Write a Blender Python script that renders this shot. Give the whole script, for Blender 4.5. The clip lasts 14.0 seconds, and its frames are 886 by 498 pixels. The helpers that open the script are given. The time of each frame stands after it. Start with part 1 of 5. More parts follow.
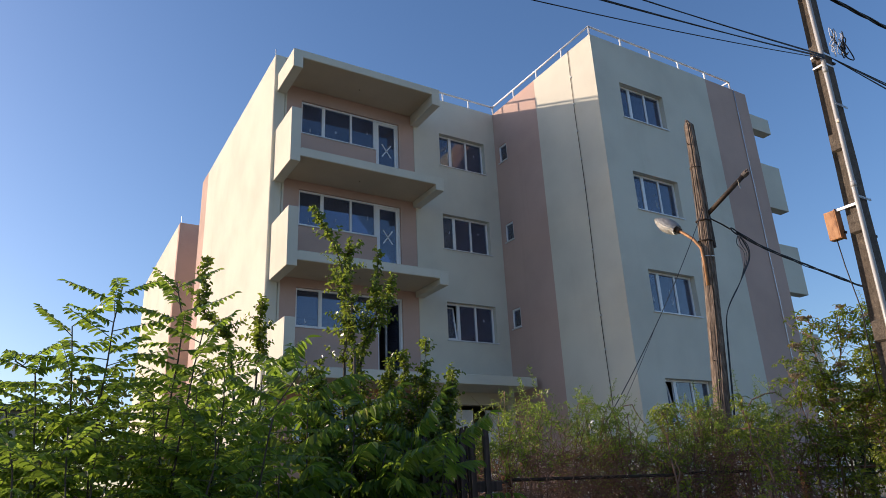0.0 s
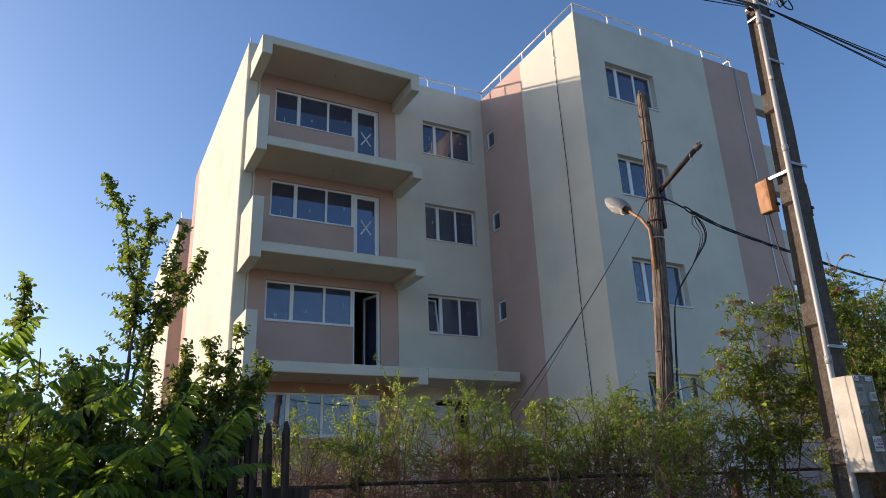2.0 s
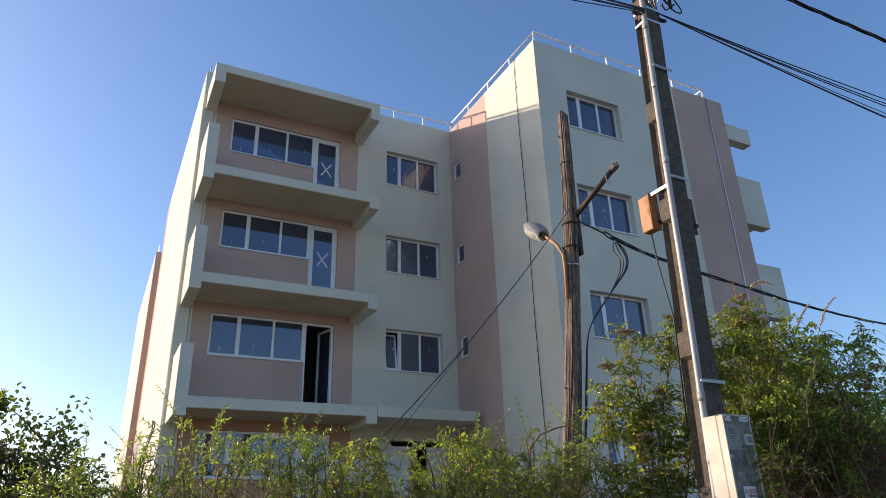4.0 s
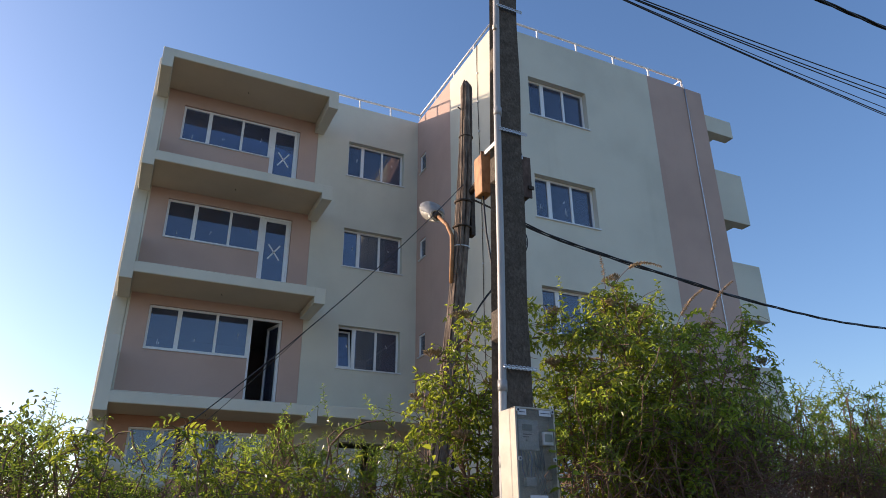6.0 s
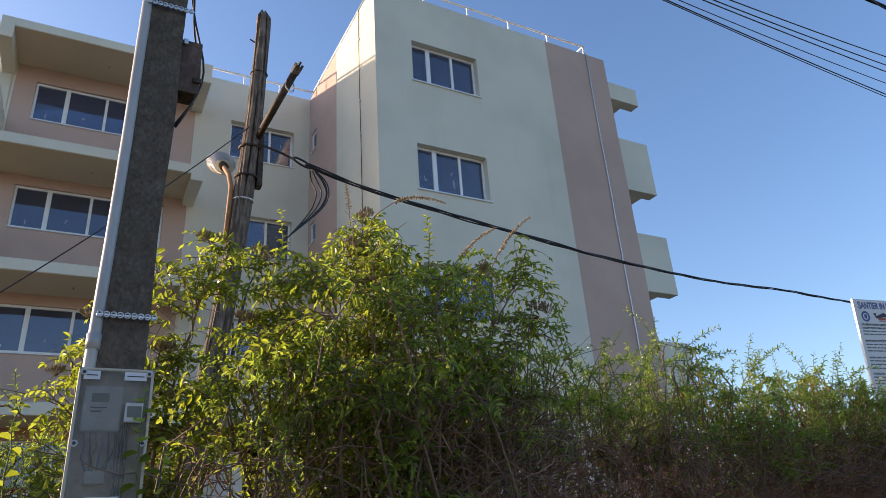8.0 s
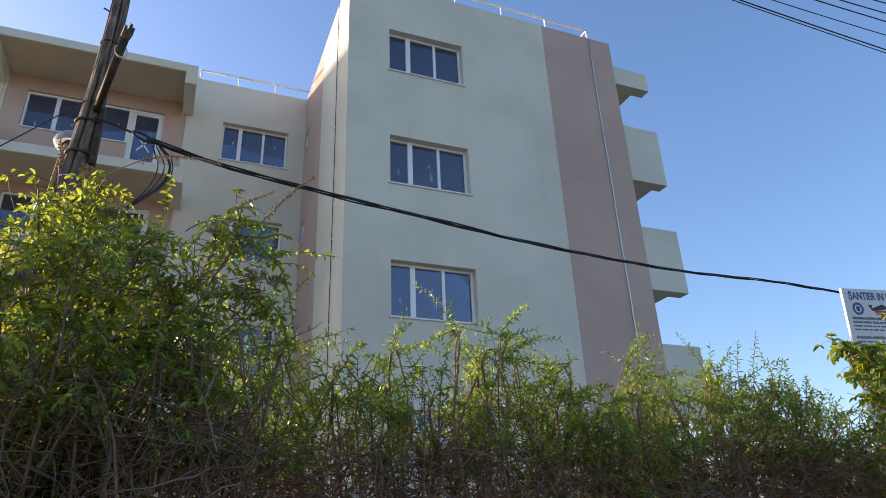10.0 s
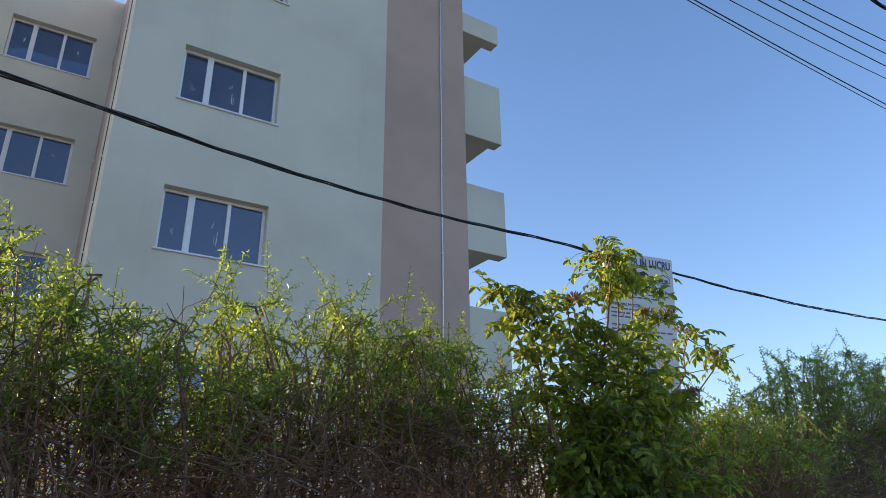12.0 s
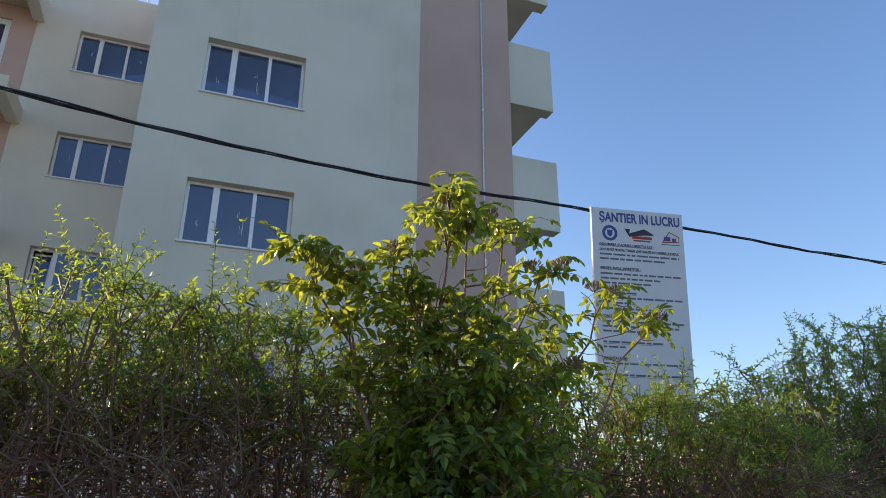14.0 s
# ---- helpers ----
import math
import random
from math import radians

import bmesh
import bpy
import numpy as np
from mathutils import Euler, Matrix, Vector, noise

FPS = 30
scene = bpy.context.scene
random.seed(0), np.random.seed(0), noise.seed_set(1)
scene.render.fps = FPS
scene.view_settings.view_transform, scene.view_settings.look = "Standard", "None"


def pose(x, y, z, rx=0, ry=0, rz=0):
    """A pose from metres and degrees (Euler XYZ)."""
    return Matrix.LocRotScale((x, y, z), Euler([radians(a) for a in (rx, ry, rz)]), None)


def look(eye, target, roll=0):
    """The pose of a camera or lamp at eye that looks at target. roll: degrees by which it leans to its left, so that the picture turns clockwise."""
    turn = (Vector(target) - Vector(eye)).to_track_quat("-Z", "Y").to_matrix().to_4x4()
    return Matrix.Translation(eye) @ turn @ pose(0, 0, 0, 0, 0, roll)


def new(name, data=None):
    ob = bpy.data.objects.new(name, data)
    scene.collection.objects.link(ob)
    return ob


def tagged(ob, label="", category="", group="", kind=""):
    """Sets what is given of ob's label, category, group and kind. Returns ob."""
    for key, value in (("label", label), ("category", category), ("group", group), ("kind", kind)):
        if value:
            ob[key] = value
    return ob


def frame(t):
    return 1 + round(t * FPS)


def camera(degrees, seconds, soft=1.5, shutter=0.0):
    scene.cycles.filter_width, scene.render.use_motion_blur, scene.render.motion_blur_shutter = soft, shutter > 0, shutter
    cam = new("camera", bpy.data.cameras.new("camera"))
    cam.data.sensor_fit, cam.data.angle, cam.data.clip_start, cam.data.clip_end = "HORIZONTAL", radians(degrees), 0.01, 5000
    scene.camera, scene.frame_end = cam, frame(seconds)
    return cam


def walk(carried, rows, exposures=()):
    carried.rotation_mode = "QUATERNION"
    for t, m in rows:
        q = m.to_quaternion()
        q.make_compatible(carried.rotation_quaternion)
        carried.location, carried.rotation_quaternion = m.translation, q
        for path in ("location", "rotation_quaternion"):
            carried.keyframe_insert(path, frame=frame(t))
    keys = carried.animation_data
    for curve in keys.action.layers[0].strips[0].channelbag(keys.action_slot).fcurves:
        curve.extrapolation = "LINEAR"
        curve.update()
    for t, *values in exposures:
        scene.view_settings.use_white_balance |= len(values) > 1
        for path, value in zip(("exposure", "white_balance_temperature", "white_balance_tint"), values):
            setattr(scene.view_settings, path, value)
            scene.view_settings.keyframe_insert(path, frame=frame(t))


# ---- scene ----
cam = camera(66.7, 14.0, soft=0.5)
PATH = [
    (0, (0.297, 0.01, 1.714), (1.28, 1.614, 2.392), -2.7),
    (0.5, (0.684, -0.054, 1.711), (1.592, 1.603, 2.367), -3.5),
    (1, (1.118, -0.088, 1.698), (1.972, 1.595, 2.358), -2.7),
    (1.5, (1.567, -0.047, 1.706), (2.476, 1.614, 2.351), -2.4),
    (2, (2.019, -0.125, 1.723), (2.914, 1.533, 2.395), -2.3),
    (2.5, (2.411, -0.128, 1.712), (3.301, 1.5, 2.459), -3.3),
    (5, (4.588, -0.278, 1.77), (5.428, 1.351, 2.57), -0.2),
    (5.5, (5.088, -0.207, 1.756), (6.037, 1.356, 2.567), -0.8),
    (6, (5.593, -0.192, 1.764), (6.379, 1.467, 2.559), -0.3),
    (6.5, (6.151, -0.057, 1.768), (6.953, 1.581, 2.59), -1.6),
    (7, (6.616, -0.016, 1.736), (7.363, 1.644, 2.566), -2.9),
    (7.5, (7.197, 0.128, 1.739), (7.971, 1.794, 2.53), -2.9),
    (8, (7.733, 0.263, 1.771), (8.629, 1.868, 2.559), -4.0),
    (10.5, (10.482, 0.306, 1.771), (11.164, 1.993, 2.6), -2.2),
    (11, (11.041, 0.409, 1.775), (11.836, 2.078, 2.539), -3.7),
    (11.5, (11.583, 0.496, 1.802), (12.567, 2.062, 2.564), -2.8),
    (12, (12.089, 0.547, 1.818), (13.084, 2.123, 2.542), -0.6),
    (12.5, (12.608, 0.576, 1.868), (13.621, 2.125, 2.627), -1.5),
    (13, (13.071, 0.5, 1.862), (13.857, 2.176, 2.62), -1.5),
    (13.5, (13.527, 0.501, 1.847), (14.273, 2.193, 2.609), 0.3),
    (14, (13.971, 0.477, 1.861), (14.631, 2.23, 2.561), 0.3),
]
EXPOSURES = [(0, -0.18, 6750, 20), (1.5, -0.16, 6750, 20), (2.5, 0.0, 6750, 20), (5, 0.12, 6950, 21), (7.5, 0.33, 7350, 22), (8.2, 0.5, 7500, 22), (10.5, 0.56, 7350, 22), (12, 0.52, 7250, 22), (14, 0.48, 7400, 22)]
walk(cam, [(t, look(eye, target, roll)) for t, eye, target, roll in PATH], EXPOSURES)

# ---- light ----
# towards the sun: over the building from its west end, about sixteen degrees high
SUN = Vector((-1.17, 1.0, 0.437)).normalized()
world = bpy.data.worlds.new("world")
scene.world = world
world.use_nodes = True
wn = world.node_tree.nodes
sky = wn.new("ShaderNodeTexSky")
sky.sky_type, sky.sun_disc = "NISHITA", False
sky.sun_elevation, sky.sun_rotation = math.asin(SUN.z), math.atan2(SUN.x, SUN.y)
sky.air_density, sky.dust_density, sky.ozone_density = 1.0, 1.3, 3.5
wn["Background"].inputs[1].default_value = 0.235
deep = wn.new("ShaderNodeHueSaturation")
deep.inputs["Saturation"].default_value = 1.1
world.node_tree.links.new(sky.outputs[0], deep.inputs["Color"])
world.node_tree.links.new(deep.outputs[0], wn["Background"].inputs[0])
sun_data = bpy.data.lights.new("sun", "SUN")
sun_data.energy, sun_data.angle, sun_data.color = 5.0, radians(0.6), (1.0, 0.86, 0.68)
sun_ob = new("sun", sun_data)
sun_ob.matrix_basis = look(SUN * 60, (0, 0, 0))

# ---- material helpers ----


def nodes_of(name):
    m = bpy.data.materials.new(name)
    m.use_nodes = True
    nt = m.node_tree
    return m, nt, nt.nodes["Principled BSDF"]


def add(nt, kind, **inputs):
    n = nt.nodes.new(kind)
    for key, value in inputs.items():
        n.inputs[key.replace("_", " ")].default_value = value
    return n


def ramp(nt, source, stops):
    r = nt.nodes.new("ShaderNodeValToRGB")
    el = r.color_ramp.elements
    while len(el) < len(stops):
        el.new(0.5)
    for e, (at, c) in zip(el, stops):
        e.position, e.color = at, (*c, 1) if len(c) == 3 else c
    nt.links.new(source, r.inputs[0])
    return r.outputs[0]


def mix_rgb(nt, fac, a, b, how="MIX"):
    n = nt.nodes.new("ShaderNodeMix")
    n.data_type, n.blend_type = "RGBA", how
    for socket, v in ((n.inputs[0], fac), (n.inputs[6], a), (n.inputs[7], b)):
        if isinstance(v, (int, float)):
            socket.default_value = v
        elif isinstance(v, tuple):
            socket.default_value = (*v, 1)
        else:
            nt.links.new(v, socket)
    return n.outputs[2]


def coords(nt, scale=(1, 1, 1)):
    tc = nt.nodes.new("ShaderNodeTexCoord")
    mp = nt.nodes.new("ShaderNodeMapping")
    mp.inputs["Scale"].default_value = scale
    nt.links.new(tc.outputs["Object"], mp.inputs[0])
    return mp.outputs[0]


def noise_tex(nt, scale, detail=4.0, stretch=(1, 1, 1), rough=0.55):
    n = add(nt, "ShaderNodeTexNoise", Scale=scale, Detail=detail, Roughness=rough)
    nt.links.new(coords(nt, stretch), n.inputs["Vector"])
    return n.outputs["Fac"]


def bump(nt, bsdf, height, strength, distance):
    b = add(nt, "ShaderNodeBump", Strength=strength, Distance=distance)
    nt.links.new(height, b.inputs["Height"])
    nt.links.new(b.outputs[0], bsdf.inputs["Normal"])


def stucco(name, base):
    """Scraped facade plaster: fine grain, broad uneven patches and faint runs of dirt."""
    m, nt, p = nodes_of(name)
    d = tuple(c * 0.88 for c in base)
    l = tuple(min(1, c * 1.05) for c in base)
    c1 = ramp(nt, noise_tex(nt, 0.55, 5), [(0.3, d), (0.55, base), (0.75, l)])
    runs = ramp(nt, noise_tex(nt, 1.0, 5, (3.2, 3.2, 0.16)), [(0.6, (1, 1, 1)), (0.85, (0.93, 0.925, 0.91))])
    c2 = mix_rgb(nt, 1.0, c1, runs, "MULTIPLY")
    grain = ramp(nt, noise_tex(nt, 190, 2), [(0.3, (0.93, 0.93, 0.93)), (0.7, (1.04, 1.04, 1.04))])
    nt.links.new(mix_rgb(nt, 1.0, c2, grain, "MULTIPLY"), p.inputs["Base Color"])
    p.inputs["Roughness"].default_value = 0.92
    p.inputs["Specular IOR Level"].default_value = 0.2
    n = nt.nodes.new("ShaderNodeMath")
    n.operation = "ADD"
    nt.links.new(noise_tex(nt, 150, 3), n.inputs[0])
    nt.links.new(noise_tex(nt, 2.5, 4), n.inputs[1])
    bump(nt, p, n.outputs[0], 0.35, 0.006)
    return m


def plain(name, base, rough=0.5, metal=0.0, vary=0.12, scale=18.0, bumps=0.15, stretch=(1, 1, 1)):
    """A surface of one colour with mottling, uneven gloss and slight relief."""
    m, nt, p = nodes_of(name)
    f = noise_tex(nt, scale, 5, stretch)
    c = ramp(nt, f, [(0.28, tuple(v * (1 - vary) for v in base)), (0.72, tuple(min(1, v * (1 + vary)) for v in base))])
    nt.links.new(c, p.inputs["Base Color"])
    r = ramp(nt, noise_tex(nt, scale * 0.4, 3), [(0.3, (max(0.03, rough - 0.1),) * 3), (0.7, (min(1, rough + 0.1),) * 3)])
    nt.links.new(r, p.inputs["Roughness"])
    p.inputs["Metallic"].default_value = metal
    if bumps:
        bump(nt, p, f, bumps, 0.004)
    return m


def aged(name, stops, rough, metal, scale, stretch, relief, depth):
    """Worn material of several tones: weathered wood, rust, old concrete."""
    m, nt, p = nodes_of(name)
    f = noise_tex(nt, scale, 8, stretch, 0.62)
    c = ramp(nt, f, stops)
    blot = ramp(nt, noise_tex(nt, scale * 0.21, 4), [(0.35, (0.72, 0.7, 0.68)), (0.65, (1.08, 1.08, 1.08))])
    nt.links.new(mix_rgb(nt, 1.0, c, blot, "MULTIPLY"), p.inputs["Base Color"])
    p.inputs["Roughness"].default_value = rough
    p.inputs["Metallic"].default_value = metal
    bump(nt, p, f, relief, depth)
    return m


def leaf_mat(name, dark, mid, bright, glow, through_light=0.45, gloss=0.4):
    """Foliage: every leaf its own tone, light shining through the blade."""
    m, nt, p = nodes_of(name)
    geo = nt.nodes.new("ShaderNodeNewGeometry")
    rnd = geo.outputs["Random Per Island"]
    c = ramp(nt, rnd, [(0.0, dark), (0.5, mid), (0.93, bright), (1.0, tuple(0.5 * (a + b) for a, b in zip(bright, (0.35, 0.28, 0.05))))])
    patch = ramp(nt, noise_tex(nt, 1.6, 3), [(0.3, (0.75, 0.78, 0.8)), (0.7, (1.2, 1.15, 1.0))])
    c = mix_rgb(nt, 1.0, c, patch, "MULTIPLY")
    nt.links.new(c, p.inputs["Base Color"])
    p.inputs["Roughness"].default_value = gloss
    p.inputs["Specular IOR Level"].default_value = 0.45
    tr = nt.nodes.new("ShaderNodeBsdfTranslucent")
    g = ramp(nt, rnd, [(0.0, tuple(v * 0.7 for v in glow)), (1.0, tuple(v * 1.2 for v in glow))])
    nt.links.new(g, tr.inputs["Color"])
    mx = nt.nodes.new("ShaderNodeMixShader")
    mx.inputs[0].default_value = through_light
    nt.links.new(p.outputs[0], mx.inputs[1])
    nt.links.new(tr.outputs[0], mx.inputs[2])
    nt.links.new(mx.outputs[0], nt.nodes["Material Output"].inputs[0])
    return m


def glass_mat(name, tint, ior):
    """A thin pane: clear straight through, mirroring by Fresnel."""
    m, nt, p = nodes_of(name)
    nt.nodes.remove(p)
    fr = add(nt, "ShaderNodeFresnel", IOR=ior)
    tp = add(nt, "ShaderNodeBsdfTransparent")
    tp.inputs[0].default_value = (*tint, 1)
    gl = add(nt, "ShaderNodeBsdfGlossy", Roughness=0.012)
    gl.inputs[0].default_value = (0.93, 0.96, 1, 1)
    b = add(nt, "ShaderNodeBump", Strength=0.05, Distance=0.01)
    nt.links.new(noise_tex(nt, 1.3, 2), b.inputs["Height"])
    nt.links.new(b.outputs[0], gl.inputs["Normal"])
    mx = nt.nodes.new("ShaderNodeMixShader")
    nt.links.new(fr.outputs[0], mx.inputs[0])
    nt.links.new(tp.outputs[0], mx.inputs[1])
    nt.links.new(gl.outputs[0], mx.inputs[2])
    # thin film of building dust; its blue tint paints sky sheen on dark reflections
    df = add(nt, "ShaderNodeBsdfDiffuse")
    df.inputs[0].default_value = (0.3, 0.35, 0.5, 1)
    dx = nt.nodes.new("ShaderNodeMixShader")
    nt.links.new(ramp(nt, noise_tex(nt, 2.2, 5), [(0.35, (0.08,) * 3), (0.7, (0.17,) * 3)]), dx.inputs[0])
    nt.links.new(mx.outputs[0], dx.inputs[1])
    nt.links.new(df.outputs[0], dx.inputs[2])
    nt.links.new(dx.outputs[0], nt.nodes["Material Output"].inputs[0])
    return m


def dusty_plastic(name, base, clear):
    m, nt, p = nodes_of(name)
    f = noise_tex(nt, 9, 6)
    nt.links.new(ramp(nt, f, [(0.3, tuple(v * 0.7 for v in base)), (0.7, base)]), p.inputs["Base Color"])
    p.inputs["Roughness"].default_value = 0.35
    tp = nt.nodes.new("ShaderNodeBsdfTransparent")
    mx = nt.nodes.new("ShaderNodeMixShader")
    nt.links.new(ramp(nt, f, [(0.25, (clear,) * 3), (0.75, (clear - 0.25,) * 3)]), mx.inputs[0])
    nt.links.new(p.outputs[0], mx.inputs[1])
    nt.links.new(tp.outputs[0], mx.inputs[2])
    nt.links.new(mx.outputs[0], nt.nodes["Material Output"].inputs[0])
    return m


# ---- materials ----
CREAM = stucco("cream_stucco", (0.69, 0.66, 0.545))
PINK = stucco("pink_stucco", (0.57, 0.40, 0.33))
TERRA = stucco("terracotta_stucco", (0.52, 0.30, 0.21))
GREYWALL = stucco("grey_plaster", (0.5, 0.49, 0.46))
# this beige stands in for warm light bounced up from the ground
SOFFIT = stucco("bounce_toned_soffit", (0.6, 0.5, 0.36))
INSIDE = plain("bare_plaster", (0.33, 0.32, 0.31), 0.9, bumps=0.1)
PVC = plain("white_pvc", (0.8, 0.81, 0.8), 0.35, vary=0.03, bumps=0.03)
SILL = plain("sill_metal", (0.7, 0.71, 0.7), 0.4, 0.2, 0.06)
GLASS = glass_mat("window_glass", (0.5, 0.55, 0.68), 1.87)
TAPE = plain("paper_tape", (0.75, 0.76, 0.78), 0.8)
SPLASH = plain("dried_plaster", (0.6, 0.62, 0.66), 0.9)
GALV = plain("galvanised_steel", (0.62, 0.63, 0.64), 0.38, 0.75, 0.12, 30)
RAILMAT = plain("painted_rail", (0.78, 0.79, 0.8), 0.45, 0.1, 0.1)
SCREED = plain("roof_membrane", (0.14, 0.14, 0.14), 0.9)
POLECON = aged("pole_concrete", [(0.25, (0.05, 0.038, 0.027)), (0.42, (0.1, 0.079, 0.059)), (0.62, (0.14, 0.114, 0.086)), (0.85, (0.25, 0.21, 0.165))], 0.95, 0, 60, (1, 1, 0.7), 1.0, 0.01)
OLDWOOD = aged("weathered_wood", [(0.28, (0.04, 0.03, 0.022)), (0.45, (0.14, 0.1, 0.075)), (0.6, (0.24, 0.185, 0.14)), (0.8, (0.42, 0.35, 0.27))], 0.9, 0, 36, (1, 1, 0.16), 1.0, 0.014)
DARKWOOD = aged("dark_weathered_wood", [(0.3, (0.03, 0.02, 0.015)), (0.5, (0.075, 0.05, 0.037)), (0.75, (0.15, 0.1, 0.075))], 0.95, 0, 40, (1, 1, 0.06), 1.0, 0.01)
DARKRUST = aged("dull_rust", [(0.25, (0.05, 0.03, 0.024)), (0.5, (0.12, 0.078, 0.06)), (0.75, (0.2, 0.14, 0.11))], 0.9, 0.1, 20, (1, 1, 0.6), 0.5, 0.003)
RUST = aged("rusty_steel", [(0.25, (0.09, 0.035, 0.018)), (0.5, (0.24, 0.1, 0.045)), (0.75, (0.42, 0.22, 0.1))], 0.85, 0.25, 20, (1, 1, 0.6), 0.5, 0.003)
BOXPAINT = aged("peeling_orange_paint", [(0.3, (0.17, 0.075, 0.035)), (0.48, (0.42, 0.2, 0.085)), (0.7, (0.52, 0.28, 0.13))], 0.7, 0.05, 13, (1, 1, 0.5), 0.4, 0.003)
DARKSTEEL = aged("dark_steel", [(0.3, (0.035, 0.026, 0.022)), (0.6, (0.1, 0.07, 0.05)), (0.8, (0.17, 0.11, 0.08))], 0.75, 0.4, 24, (1, 1, 1), 0.4, 0.003)
CABLE = plain("black_cable", (0.018, 0.018, 0.02), 0.55, 0, 0.3, 40)
CONDUIT = plain("grey_conduit", (0.38, 0.38, 0.37), 0.5, 0.1, 0.2, 7, 0.1, (1, 1, 0.3))
CORRUG = plain("purple_conduit", (0.09, 0.05, 0.07), 0.5)
LAMPSHELL = plain("lamp_shell", (0.52, 0.52, 0.5), 0.5, 0.3, 0.2, 10)
LAMPBOWL = plain("lamp_bowl", (0.7, 0.69, 0.64), 0.25, 0, 0.1, 8)
DARKCLAY = plain("dark_glazed_clay", (0.13, 0.105, 0.085), 0.5, 0, 0.3, 20)
CERAMIC = plain("ceramic", (0.55, 0.5, 0.42), 0.3)
METERBODY = plain("cream_polyester", (0.5, 0.45, 0.36), 0.55, 0, 0.18, 8)
METERCOVER = dusty_plastic("dusty_clear_cover", (0.3, 0.28, 0.23), 0.85)
METERGREY = plain("meter_case", (0.52, 0.53, 0.52), 0.5)
LCD = plain("lcd", (0.12, 0.13, 0.11), 0.3)
INK = plain("dark_ink", (0.035, 0.04, 0.06), 0.7, bumps=0)
GREYINK = plain("grey_print", (0.13, 0.14, 0.17), 0.7, bumps=0)
BLUEINK = plain("blue_ink", (0.04, 0.075, 0.26), 0.6, bumps=0)
REDINK = plain("red_ink", (0.42, 0.05, 0.04), 0.6, bumps=0)
PAPER = plain("label_paper", (0.66, 0.67, 0.68), 0.6, 0, 0.05, 20, 0)
SIGNWHITE = plain("printed_banner", (0.66, 0.67, 0.68), 0.55, 0, 0.05, 3, 0.05)
ASPHALT = plain("asphalt", (0.055, 0.054, 0.052), 0.9, 0, 0.3, 60, 0.5)
EARTH = aged("dry_earth_and_grass", [(0.3, (0.1, 0.1, 0.045)), (0.5, (0.19, 0.165, 0.095)), (0.75, (0.3, 0.25, 0.17))], 0.95, 0, 3, (1, 1, 1), 0.8, 0.05)
KERB = plain("kerb_concrete", (0.32, 0.31, 0.29), 0.9, 0, 0.15, 25, 0.3)
TWIG = plain("brown_twigs", (0.22, 0.12, 0.078), 0.7, 0, 0.45, 9, 0.2)
GREENTWIG = plain("green_shoots", (0.11, 0.13, 0.05), 0.7, 0, 0.3, 9, 0.1)
BARK = aged("grey_bark", [(0.3, (0.05, 0.04, 0.03)), (0.55, (0.12, 0.1, 0.08)), (0.8, (0.22, 0.19, 0.15))], 0.95, 0, 30, (1, 1, 0.2), 0.8, 0.01)
SEEDS = plain("dry_seed_heads", (0.42, 0.28, 0.15), 0.9, 0, 0.3, 30, 0)
UMBEL = plain("dry_umbels", (0.27, 0.19, 0.1), 0.9, 0, 0.35, 30, 0)
L_GOJI = leaf_mat("boxthorn_leaf", (0.024, 0.055, 0.013), (0.075, 0.14, 0.03), (0.2, 0.25, 0.055), (0.5, 0.66, 0.085), 0.47, 0.3)
L_ELDER = leaf_mat("elder_leaf", (0.022, 0.052, 0.012), (0.066, 0.13, 0.026), (0.19, 0.23, 0.04), (0.54, 0.62, 0.06), 0.47, 0.32)
L_AILAN = leaf_mat("ailanthus_leaf", (0.025, 0.06, 0.014), (0.06, 0.125, 0.022), (0.16, 0.2, 0.036), (0.34, 0.52, 0.055), 0.42, 0.27)
L_LOCUST = leaf_mat("locust_leaf", (0.024, 0.06, 0.015), (0.06, 0.13, 0.026), (0.15, 0.2, 0.042), (0.4, 0.58, 0.065), 0.43, 0.28)
L_PLUM = leaf_mat("plum_leaf", (0.025, 0.052, 0.013), (0.065, 0.115, 0.022), (0.17, 0.2, 0.04), (0.34, 0.44, 0.055), 0.42, 0.26)
L_FAR = leaf_mat("far_leaf", (0.02, 0.045, 0.014), (0.04, 0.075, 0.02), (0.07, 0.11, 0.03), (0.12, 0.18, 0.03), 0.35, 0.5)
TILE = plain("red_roof_tile", (0.36, 0.085, 0.05), 0.8, 0, 0.25, 6)

# ---- building helpers ----


